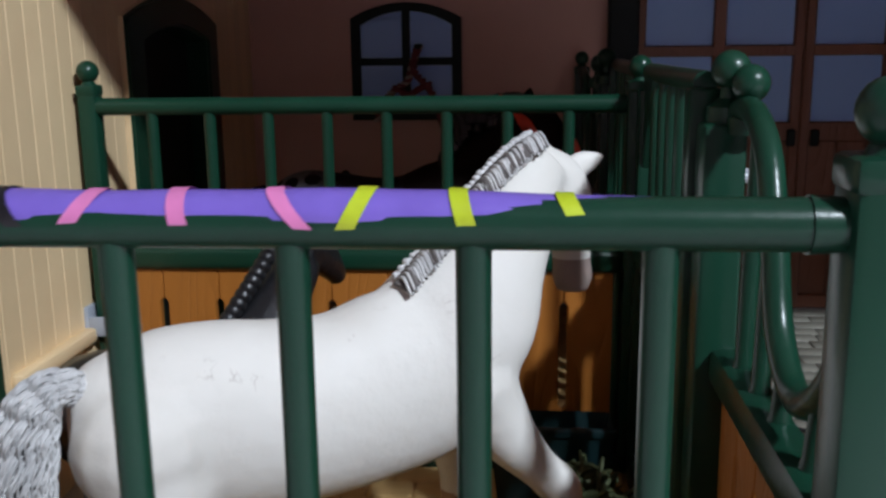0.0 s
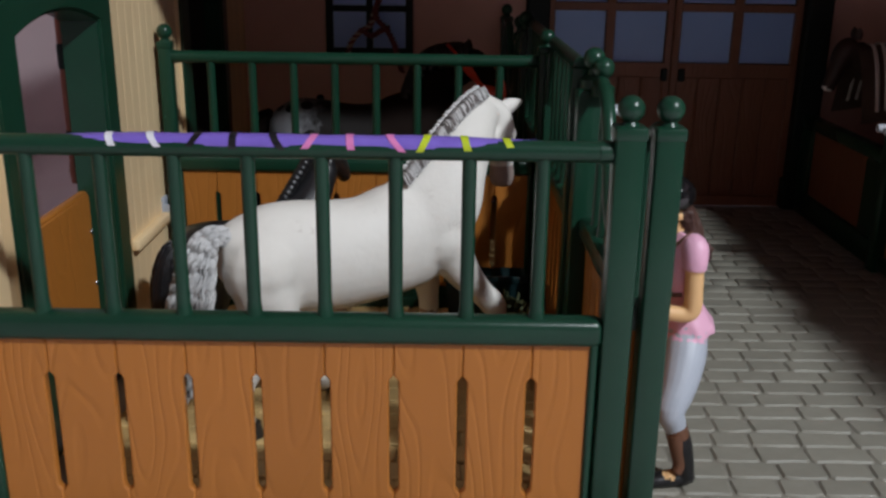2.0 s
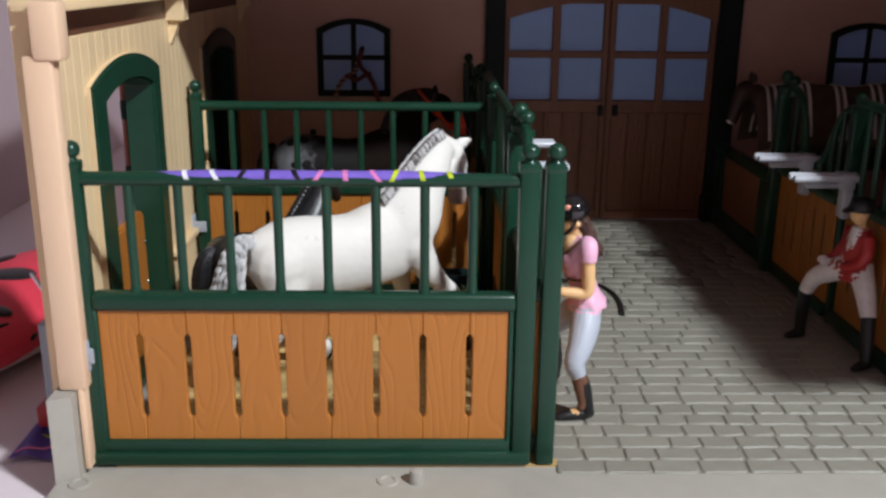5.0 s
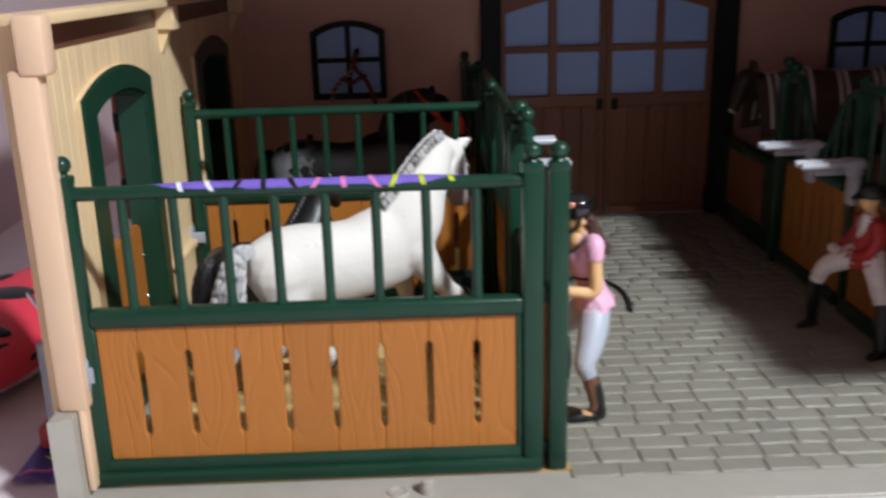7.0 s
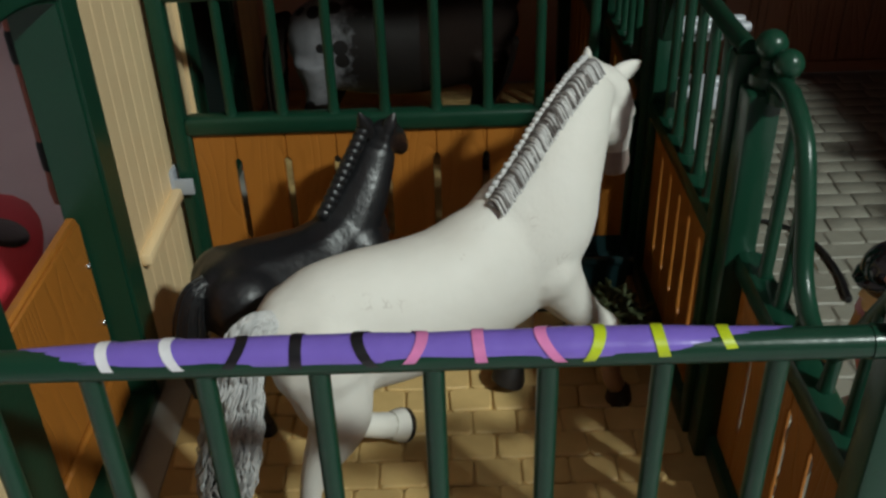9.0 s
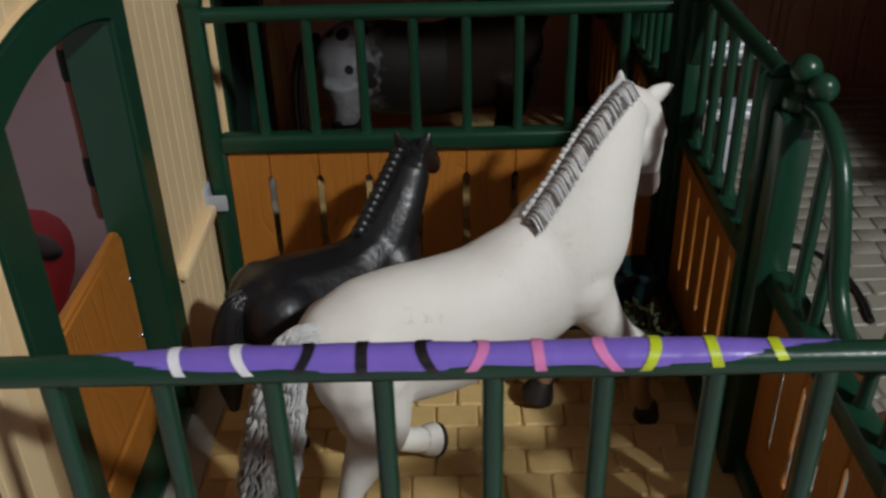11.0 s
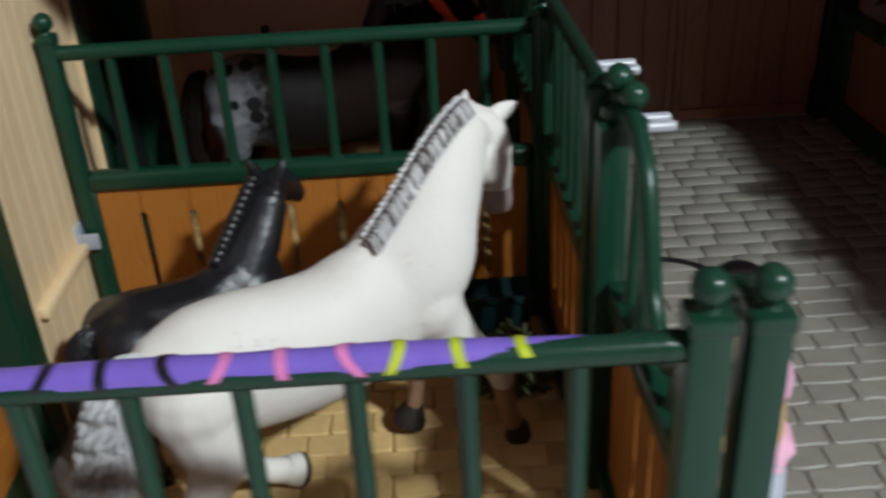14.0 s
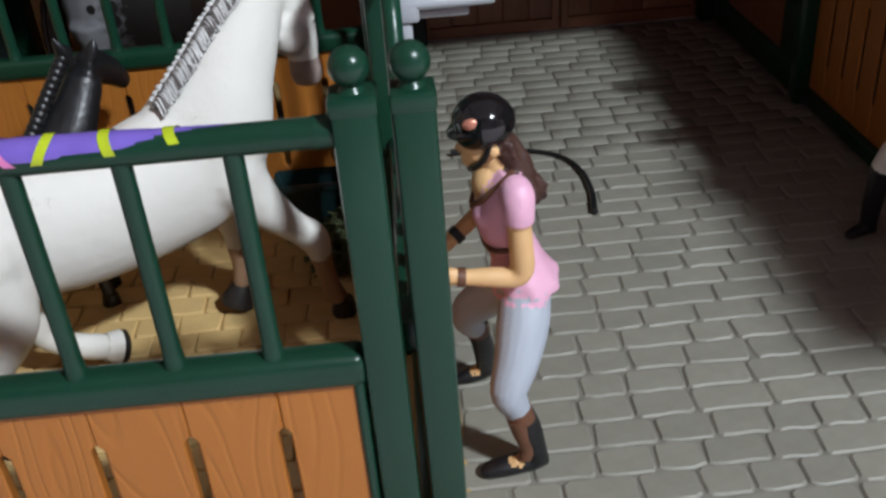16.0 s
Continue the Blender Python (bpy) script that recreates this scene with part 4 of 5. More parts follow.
def white_horse():
    bm = fused(white_body, 0.021, 5)
    paint(bm, [(2, near((2.80, 2.38, 1.265), 0.15)), (3, near(A(1.85, -0.21, 0.10), 0.33)), (3, near(A(1.45, 0.19, 0.22), 0.24))])
    ear(bm, (2.745, 2.40, 1.755), (2.922, 2.495, 1.812), 0.056)
    ear(bm, (2.635, 2.43, 1.765), (2.655, 2.545, 1.878), 0.054)
    n = (-0.45, 0.75, 0.0)
    crest = [c + n for c in ((2.122, 1.812, 1.432), (2.24, 1.915, 1.56), (2.345, 2.015, 1.685), (2.445, 2.10, 1.792), (2.535, 2.18, 1.872), (2.62, 2.27, 1.918))]
    tube(bm, [(k[0] + 0.016, k[1] - 0.026, k[2] - 0.034, 0.042, 0.040) for k in crest], 12, 6, 7)
    hair_strip(bm, crest, 7, 0.135, 0.0125, 5, 0.030, (-1,), 17, 0.024)
    hair_strip(bm, crest, 1, 0.145, 0.0064, 4, 0.034, (-1,), 23, 0.036)
    hair_strip(bm, crest, 1, 0.05, 0.0085, 14, 0.03, (1,), 16)
    for i, r in enumerate(spline(crest, 6)):
        ball(bm, (r[0] - 0.012, r[1] + 0.016, r[2] + 0.014), 0.013 + 0.006 * (i * 7 % 3) / 2, 8, 6, 1, (1, 1, 0.8))
    tail = [A(0.03, -0.03, 1.20) + (0.05,), A(-0.06, -0.06, 1.235) + (0.062,), A(-0.14, -0.07, 1.17) + (0.085,), A(-0.20, -0.07, 0.98) + (0.115,), A(-0.255, -0.06, 0.72) + (0.132,), A(-0.31, -0.04, 0.46) + (0.125,), A(-0.36, -0.02, 0.24) + (0.07,)]
    tube(bm, [(*r[:3], r[3] * 0.66) for r in tail[:4]], 14, 4, 6)
    tube(bm, [(*r[:3], r[3] * 0.74) for r in tail[2:]], 14, 4, 6)
    tail_locks(bm, tail, 1, 235, 1.0, 0.0052, 11)
    hoof(bm, A(0.05, -0.17, 0.0), 0.078, 4)
    tube(bm, [A(0.64, 0.19, 0.135) + (0.074,), A(0.68, 0.19, 0.113) + (0.090,), A(0.712, 0.19, 0.098) + (0.094,)], 16, 2, 0)
    tube(bm, [A(0.708, 0.19, 0.100) + (0.095,), A(0.735, 0.19, 0.088) + (0.092,), A(0.742, 0.19, 0.085) + (0.08,)], 16, 1, 4, smooth=False)
    hoof(bm, A(1.87, -0.215, 0.0), 0.075, 4)
    tube(bm, [A(1.455, 0.20, 0.18) + (0.055,), A(1.42, 0.21, 0.09) + (0.098,), A(1.405, 0.21, 0.055) + (0.096,)], 14, 1, 4, smooth=False)
    for e in ((2.868, 2.345, 1.598), (2.85, 2.478, 1.605)):
        ball(bm, e, 0.014, 10, 8, 5)
    bm.normal_update()
    return tagged(part("horse_figurine", bm, [WHITE, HAIR, MUZZLE, BROWNLEG, HOOF, BLACKGLOSS, HAIRDARK, MANEDARK], None, "", True, 60),
                  "white toy horse with braided grey mane and wavy grey tail", "toy horse", "toy horses")


white_horse()

# the black foal behind it
F = along((0.68, 1.90), 36.0)


def foal_body(bm):
    barrel = [F(d, 0, (a + b) / 2) + ((a - b) / 2, w) for d, a, b, w in
              ((-0.03, 0.94, 0.72, 0.11), (0.05, 1.02, 0.62, 0.20), (0.20, 1.065, 0.54, 0.275), (0.42, 1.04, 0.50, 0.265), (0.65, 1.03, 0.52, 0.235), (0.84, 1.08, 0.59, 0.18), (0.98, 1.05, 0.67, 0.135), (1.06, 0.93, 0.73, 0.08))]
    neck = [F(0.84, 0, 0.94) + (0.185, 0.13), F(0.97, 0.02, 1.10) + (0.158, 0.11), F(1.06, 0.04, 1.22) + (0.128, 0.09), F(1.13, 0.06, 1.325) + (0.108, 0.08)]
    head = [(1.560, 2.590, 1.385, 0.076, 0.070), (1.592, 2.695, 1.352, 0.098, 0.078), (1.630, 2.815, 1.275, 0.088, 0.072), (1.655, 2.895, 1.205, 0.066, 0.058), (1.668, 2.940, 1.150, 0.050, 0.048)]
    limbs(bm, [(barrel, UP), (neck, (0.6, 0.4, 0.7)), (head, UP)], 12)
    for d, n, z, r in ((0.17, -0.12, 0.83, 0.20), (0.18, 0.12, 0.83, 0.19), (0.90, -0.07, 0.84, 0.15)):
        ball(bm, F(d, n, z), r, 14, 10)
    for d, n in ((0.12, -0.19), (0.16, 0.19), (0.86, -0.10), (0.95, 0.10)):
        limbs(bm, [([F(d + 0.06, n * 0.7, 0.85) + (0.15,), F(d + 0.06, n * 0.85, 0.62) + (0.105,), F(d + 0.01, n, 0.42) + (0.062,), F(d, n, 0.26) + (0.038,), F(d + 0.02, n, 0.06) + (0.042,)], None)], 10)


bm = fused(foal_body, 0.020, 4)
ear(bm, (1.525, 2.565, 1.41), (1.478, 2.530, 1.570), 0.040)
ear(bm, (1.605, 2.605, 1.39), (1.657, 2.633, 1.515), 0.040)
for k in range(14):
    t = k / 13
    p = F(0.735 + 0.33 * t, 0.010 + 0.05 * t, 1.075 + 0.40 * t)
    ball(bm, p, 0.042, 10, 8)
tail = [F(0.04, 0, 0.94) + (0.05,), F(-0.05, 0, 0.89) + (0.068,), F(-0.10, 0, 0.72) + (0.088,), F(-0.12, 0, 0.48) + (0.075,), F(-0.13, 0, 0.28) + (0.03,)]
tube(bm, [(*r[:3], r[3] * 0.95) for r in tail], 14, 5, 0)
tail_locks(bm, tail, 0, 46, 0.98, 0.0075, 5, 0.15)
for d, n in ((0.14, -0.19), (0.18, 0.19), (0.88, -0.10), (0.97, 0.10)):
    hoof(bm, F(d, n, 0.0), 0.055, 0, h=0.08)
tagged(part("horse_figurine", bm, [BLACK], None, "", True, 60), "small black toy horse with knotted braided mane", "toy horse", "toy horses")

# the dark spotted horse in the rear stall
D = along((0.78, 4.95), 2.0)


def dark_body(bm):
    barrel = [D(d, 0, (a + b) / 2) + ((a - b) / 2, w) for d, a, b, w in
              ((-0.03, 1.25, 1.0, 0.09), (0.06, 1.36, 0.88, 0.19), (0.22, 1.44, 0.76, 0.26), (0.45, 1.42, 0.68, 0.28), (0.75, 1.38, 0.64, 0.29), (1.02, 1.40, 0.66, 0.28), (1.28, 1.50, 0.70, 0.26), (1.48, 1.48, 0.76, 0.23), (1.66, 1.20, 0.86, 0.13))]
    neck = [D(1.36, 0, 1.22) + (0.30, 0.20), D(1.52, 0, 1.46) + (0.25, 0.16), D(1.66, 0, 1.63) + (0.20, 0.13), D(1.80, 0, 1.76) + (0.15, 0.11)]
    head = [D(1.80, 0, 1.81) + (0.10, 0.10), D(1.90, 0, 1.77) + (0.13, 0.115), D(2.00, 0, 1.66) + (0.115, 0.10), D(2.10, 0, 1.53) + (0.082, 0.08), D(2.17, 0, 1.43) + (0.072, 0.07), D(2.20, 0, 1.38) + (0.05, 0.055)]
    limbs(bm, [(barrel, UP), (neck, (0.7, 0, 0.7)), (head, (0.7, 0, 0.7))])
    for d, n in ((0.12, -0.14), (0.24, 0.14), (1.42, -0.13), (1.52, 0.13)):
        limbs(bm, [([D(d + 0.06, n, 1.0) + (0.19,), D(d + 0.06, n, 0.74) + (0.12,), D(d - 0.02, n, 0.48) + (0.075,), D(d, n, 0.28) + (0.05,), D(d + 0.02, n, 0.07) + (0.055,)], None)], 12)


bm = fused(dark_body, 0.026, 5)
paint(bm, [(1, lambda c: c.x < 1.75 and c.z > 0.66)])
ear(bm, D(1.82, -0.05, 1.85), D(1.85, -0.06, 1.99), 0.042)
ear(bm, D(1.82, 0.05, 1.85), D(1.85, 0.06, 1.99), 0.042)
hair_strip(bm, [D(1.25, 0, 1.52) + (0, 0.8, 0), D(1.36, 0, 1.78) + (0, 0.8, 0), D(1.50, 0, 1.89) + (0, 0.8, 0), D(1.70, 0, 1.93) + (0, 0.8, 0), D(1.84, 0, 1.92) + (0, 0.8, 0)], 2, 0.14, 0.042, 9, 0.16)
tail = [D(0.0, 0, 1.28) + (0.05,), D(-0.10, 0, 1.22) + (0.07,), D(-0.16, 0, 0.95) + (0.10,), D(-0.18, 0, 0.6) + (0.09,), D(-0.18, 0, 0.32) + (0.04,)]
tube(bm, [(*r[:3], r[3] * 0.75) for r in tail], 12, 4, 0)
tail_locks(bm, tail, 0, 24, 0.9, 0.02, 6, 0.3)
for d, n in ((0.15, -0.14), (0.27, 0.14), (1.45, -0.13), (1.55, 0.13)):
    hoof(bm, D(d, n, 0.0), 0.075, 2)
tagged(part("horse_figurine", bm, [DARKCOAT, RUMP, BLACK], None, "", True, 60), "dark toy horse with a white black-spotted rump in the rear stall", "toy horse", "toy horses")
halter = thing("halter", (0, 0, 0), "bright orange-red halter on the dark toy horse", "halter")
for keys in ([D(1.64, -0.10, 1.95), D(1.76, -0.145, 1.82), D(1.88, -0.150, 1.67), D(2.00, -0.130, 1.53)],
             [D(2.12, -0.105, 1.64), D(2.15, -0.100, 1.56), D(2.16, -0.095, 1.44)],
             [D(1.98, -0.135, 1.55), D(2.07, -0.12, 1.53), D(2.15, -0.10, 1.51)]):
    part("strap", tube(bmesh.new(), [(*k, 0.042, 0.014) for k in keys], 8, 4, 0, (0.5, 0, -0.5)), RED, halter)

# the bay horse with a rug across the aisle
G = along((8.66, 5.72), 180.0)


def bay_body(bm):
    barrel = [G(d, 0, (a + b) / 2) + ((a - b) / 2, w) for d, a, b, w in
              ((-0.03, 1.65, 1.4, 0.10), (0.2, 1.90, 1.00, 0.27), (0.5, 1.93, 0.90, 0.30), (0.95, 1.88, 0.86, 0.31), (1.3, 1.86, 0.90, 0.28), (1.55, 1.70, 0.95, 0.2), (1.68, 1.45, 1.0, 0.1))]
    neck = [G(1.40, 0, 1.48) + (0.28, 0.19), G(1.70, 0, 1.58) + (0.22, 0.15), G(1.98, 0, 1.74) + (0.16, 0.12), G(2.16, 0, 1.88) + (0.12, 0.10)]
    head = [G(2.13, 0, 1.92) + (0.10, 0.10), G(2.23, 0, 1.86) + (0.125, 0.11), G(2.31, 0, 1.66) + (0.09, 0.085), G(2.37, 0, 1.46) + (0.068, 0.07)]
    limbs(bm, [(barrel, UP), (neck, UP), (head, UP)])
    for d, n in ((0.16, -0.14), (0.26, 0.14), (1.40, -0.13), (1.50, 0.13)):
        limbs(bm, [([G(d, n, 1.1) + (0.18,), G(d, n, 0.6) + (0.09,), G(d, n, 0.3) + (0.05,), G(d, n, 0.05) + (0.06,)], None)], 10)


bm = fused(bay_body, 0.03, 5)
paint(bm, [(1, near(G(2.40, 0, 1.44), 0.085))])
ear(bm, G(2.14, -0.05, 1.98), G(2.15, -0.06, 2.10), 0.04)
ear(bm, G(2.14, 0.05, 1.98), G(2.15, 0.06, 2.10), 0.04)
hoof(bm, G(0.16, -0.14, 0), 0.075, 2)
hoof(bm, G(0.26, 0.14, 0), 0.075, 2)
hoof(bm, G(1.40, -0.13, 0), 0.075, 2)
hoof(bm, G(1.50, 0.13, 0), 0.075, 2)
tagged(part("horse_figurine", bm, [BAY, OFFWHITE, BLACK], None, "", True, 60), "bay toy horse under a plaid rug in the shaded stall", "toy horse", "toy horses")
rug = thing("horse_rug", (0, 0, 0), "dark brown rug with pale check lines on the bay toy horse", "rug")
bm = bmesh.new()
rows = []
for k in range(16):
    d = 0.10 + 2.04 * k / 15
    top = 1.96 + 0.03 * math.sin(d * 5) - 0.03 * max(0, d - 1.1)
    rows.append([bm.verts.new(G(d, n, top - (abs(n) / 0.36) ** 2.4 * 0.62)) for n in (-0.38, -0.36, -0.31, -0.22, -0.1, 0, 0.1, 0.22, 0.31, 0.36, 0.38)])
for a, b in zip(rows, rows[1:]):
    for i in range(10):
        bm.faces.new((a[i], a[i + 1], b[i + 1], b[i]))
bmesh.ops.solidify(bm, geom=bm.faces[:], thickness=0.02)
part("cloth", bm, PLAID, rug)
for d in (0.18, 0.27, 0.62, 0.71, 1.06, 1.15, 1.50, 1.59, 1.90, 1.99):
    part("stripe", tube(bmesh.new(), [G(d, n, 1.975 + 0.03 * math.sin(d * 5) - 0.03 * max(0, d - 1.1) - (abs(n) / 0.36) ** 2.4 * 0.62) + (0.022, 0.008) for n in (-0.36, -0.31, -0.22, -0.1, 0, 0.1, 0.22, 0.31, 0.36)], 8, 2, 0, (1, 0, 0)), OFFWHITE, rug)

for n in (-0.34, -0.24, -0.10):
    rows = [0.12 + 1.74 * k / 10 for k in range(11)]
    part("stripe", tube(bmesh.new(), [G(d, n, 1.977 + 0.03 * math.sin(d * 5) - 0.03 * max(0, d - 1.1) - (abs(n) / 0.36) ** 2.4 * 0.62) + (0.018, 0.008) for d in rows], 8, 1, 0, (0, 1, 0), False), OFFWHITE, rug)


# ---- doll figurines ----
def pink_body(bm):
    skin, shirt, grey, black, hair = range(5)
    # near leg: breeches, brown cuff, two-tone boot
    tube(bm, [(3.735, 0.86, 0.82, 0.110), (3.712, 0.78, 0.70, 0.113), (3.668, 0.69, 0.57, 0.097), (3.622, 0.63, 0.46, 0.079), (3.645, 0.63, 0.39, 0.066), (3.66, 0.63, 0.34, 0.056)], 18, 4, grey)
    tube(bm, [(3.668, 0.632, 0.36, 0.054), (3.70, 0.635, 0.24, 0.062), (3.732, 0.64, 0.12, 0.050), (3.742, 0.645, 0.05, 0.050)], 16, 4, black)
    tube(bm, [(3.785, 0.66, 0.040, 0.030, 0.036), (3.73, 0.65, 0.048, 0.048, 0.050), (3.62, 0.635, 0.042, 0.044, 0.054), (3.52, 0.625, 0.030, 0.030, 0.046), (3.482, 0.62, 0.020, 0.014, 0.022)], 14, 3, black, UP)
    ball(bm, (3.648, 0.612, 0.078), 0.024, 10, 8, skin, (1.2, 1, 0.7))
    # far leg, bent
    tube(bm, [(3.74, 0.98, 0.82, 0.108), (3.62, 1.05, 0.69, 0.102), (3.515, 1.10, 0.58, 0.086), (3.50, 1.13, 0.50, 0.074), (3.535, 1.165, 0.42, 0.058)], 16, 4, grey)
    tube(bm, [(3.54, 1.17, 0.42, 0.052), (3.572, 1.23, 0.25, 0.054), (3.578, 1.29, 0.10, 0.045), (3.58, 1.30, 0.05, 0.042)], 14, 4, black)
    ball(bm, (3.535, 1.285, 0.075), 0.026, 10, 8, skin, (1.2, 1, 0.7))
    tube(bm, [(3.605, 1.32, 0.038, 0.032, 0.036), (3.56, 1.31, 0.046, 0.044, 0.048), (3.48, 1.295, 0.032, 0.034, 0.044), (3.42, 1.282, 0.020, 0.016, 0.024)], 12, 3, black, UP)
    # shirt with a ruffled hem
    tube(bm, [(3.742, 0.92, 0.76, 0.108, 0.150), (3.742, 0.92, 0.88, 0.100, 0.140)], 18, 3, grey, (1, 0, 0))
    tube(bm, [(3.735, 0.92, 0.86, 0.122, 0.158), (3.708, 0.92, 0.96, 0.108, 0.140), (3.682, 0.92, 1.045, 0.100, 0.124), (3.658, 0.92, 1.13, 0.112, 0.140), (3.652, 0.92, 1.22, 0.108, 0.150),
              (3.675, 0.92, 1.31, 0.088, 0.165), (3.69, 0.92, 1.375, 0.046, 0.140)], 22, 4, shirt, (1, 0, 0))
    rings = []
    for x, z, rx, ry, wave in ((3.712, 0.96, 0.110, 0.140, 0.0), (3.733, 0.89, 0.136, 0.172, 0.02), (3.744, 0.835, 0.142, 0.185, 0.03), (3.746, 0.795, 0.146, 0.190, 0.045), (3.746, 0.800, 0.120, 0.155, 0.02)):
        rings.append([bm.verts.new((x + rx * (1 + wave * math.sin(8 * u)) * math.cos(u), 0.92 + ry * (1 + wave * math.sin(8 * u)) * math.sin(u), z + 0.16 * wave * math.cos(8 * u) + 0.10 * (z < 0.85) * max(0, math.cos(u)) * 0.4))
                      for u in (2 * math.pi * k / 64 for k in range(64))])
    for p, q in zip(rings, rings[1:]):
        for k in range(64):
            bm.faces.new((p[k], q[k], q[(k + 1) % 64], p[(k + 1) % 64])).material_index = shirt
    bm.faces.new(rings[0]).material_index = shirt
    bm.faces.new(rings[-1][::-1]).material_index = shirt
    # open neck
    ball(bm, (3.605, 0.92, 1.305), 0.072, 16, 12, skin, (0.95, 1.1, 1.15))
    for side in (-1, 1):
        ball(bm, (3.590, 0.92 + 0.055 * side, 1.195), 0.062, 14, 10, shirt)
    # near arm: short sleeve, forearm to the gate
    tube(bm, [(3.69, 0.79, 1.35, 0.058), (3.70, 0.745, 1.335, 0.068), (3.70, 0.722, 1.285, 0.066), (3.70, 0.716, 1.225, 0.061)], 16, 3, shirt)
    tube(bm, [(3.70, 0.717, 1.25, 0.048), (3.705, 0.715, 1.12, 0.050), (3.708, 0.72, 1.01, 0.050), (3.672, 0.72, 0.975, 0.046), (3.57, 0.72, 0.985, 0.041), (3.48, 0.72, 0.995, 0.034), (3.43, 0.72, 1.003, 0.032)], 14, 4, skin)
    ball(bm, (3.418, 0.72, 1.006), 0.040, 12, 8, skin, (1.15, 0.8, 1))
    # far arm
    tube(bm, [(3.68, 1.05, 1.35, 0.060), (3.665, 1.11, 1.31, 0.064), (3.645, 1.13, 1.225, 0.058)], 14, 3, shirt)
    tube(bm, [(3.645, 1.13, 1.25, 0.045), (3.625, 1.13, 1.14, 0.044), (3.60, 1.12, 1.085, 0.042), (3.53, 1.09, 1.035, 0.037), (3.44, 1.05, 0.975, 0.032)], 14, 4, skin)
    ball(bm, (3.42, 1.04, 0.965), 0.036, 12, 8, skin)
    # neck and plain head
    tube(bm, [(3.68, 0.92, 1.34, 0.058), (3.635, 0.92, 1.39, 0.046), (3.612, 0.925, 1.45, 0.050)], 14, 3, skin)
    ball(bm, (3.578, 0.93, 1.478), 0.084, 18, 14, skin, (0.95, 0.86, 1.06))
    ball(bm, (3.540, 0.93, 1.418), 0.038, 12, 10, skin)
    ball(bm, (3.497, 0.93, 1.468), 0.017, 10, 8, skin)
    ball(bm, (3.625, 0.850, 1.470), 0.022, 10, 8, skin, (1, 0.6, 1.3))
    # loose wavy hair
    tube(bm, [(3.655, 0.93, 1.50, 0.060, 0.075), (3.695, 0.93, 1.42, 0.056, 0.078), (3.755, 0.93, 1.32, 0.046, 0.066), (3.790, 0.93, 1.24, 0.032, 0.042), (3.80, 0.93, 1.185, 0.010, 0.016)], 16, 4, hair, (1, 0, 0))
    for k in range(11):
        w, ph = -1 + 2 * k / 10, 1.7 * k
        tube(bm, [(3.664 + 0.042 * math.cos(1.4 * w) + 0.120 * t + 0.02 * t * t + 0.010 * math.sin(9 * t + ph), 0.93 + 0.074 * math.sin(1.4 * w) * (1 - 0.75 * t) + 0.008 * math.cos(11 * t + ph), 1.50 - (0.27 + 0.04 * math.sin(ph)) * t, 0.017 - 0.009 * t)
                  for t in (j / 9 for j in range(10))], 8, 2, hair)


def pink_details(bm):
    """Crisp pieces on the body: helmet, strap, trim, belt, wrist bands, boot cuffs."""
    black, brown, gloss, copper = 3, 5, 6, 7
    tube(bm, [(3.655, 0.615, 0.33, 0.050), (3.672, 0.612, 0.25, 0.044), (3.692, 0.612, 0.16, 0.036), (3.680, 0.605, 0.10, 0.030)], 12, 3, brown)
    tube(bm, [(3.658, 0.630, 0.365, 0.061), (3.676, 0.632, 0.305, 0.063)], 16, 1, brown, smooth=False)
    tube(bm, [(3.533, 1.165, 0.45, 0.060), (3.548, 1.18, 0.385, 0.058)], 14, 1, brown, smooth=False)
    tube(bm, [(3.668, 0.792, 1.055, 0.011), (3.612, 0.805, 1.05, 0.011), (3.580, 0.87, 1.045, 0.011), (3.576, 0.95, 1.045, 0.011)], 8, 3, brown)
    tube(bm, [(3.478, 0.72, 0.995, 0.041), (3.448, 0.72, 0.999, 0.040)], 14, 1, brown, smooth=False)
    tube(bm, [(3.485, 1.07, 1.004, 0.042), (3.455, 1.057, 0.985, 0.041)], 14, 1, black, smooth=False)
    tube(bm, [(3.612, 0.93, 1.505, 0.106), (3.606, 0.93, 1.530, 0.121), (3.600, 0.93, 1.575, 0.125), (3.598, 0.93, 1.615, 0.114), (3.597, 0.93, 1.650, 0.086), (3.597, 0.93, 1.672, 0.050), (3.597, 0.93, 1.679, 0.012)], 30, 3, gloss, (1, 0, 0))
    tube(bm, [(3.590, 0.93, 1.562, 0.050, 0.122), (3.540, 0.93, 1.553, 0.042, 0.110), (3.490, 0.93, 1.538, 0.026, 0.082), (3.456, 0.93, 1.527, 0.008, 0.035)], 22, 4, gloss, UP)
    ball(bm, (3.545, 0.830, 1.602), 0.032, 14, 10, copper, (1.1, 0.5, 0.75))
    tube(bm, [(3.615, 0.838, 1.51, 0.011), (3.590, 0.850, 1.44, 0.011), (3.548, 0.890, 1.388, 0.012), (3.535, 0.93, 1.380, 0.012), (3.548, 0.97, 1.388, 0.012)], 8, 3, black)
    for side in (-1, 1):
        tube(bm, [(3.70, 0.92 + 0.10 * side, 1.395, 0.013), (3.640, 0.92 + 0.112 * side, 1.345, 0.015), (3.575, 0.92 + 0.085 * side, 1.275, 0.015), (3.538, 0.92 + 0.015 * side, 1.215, 0.016)], 8, 4, brown)
    return bm


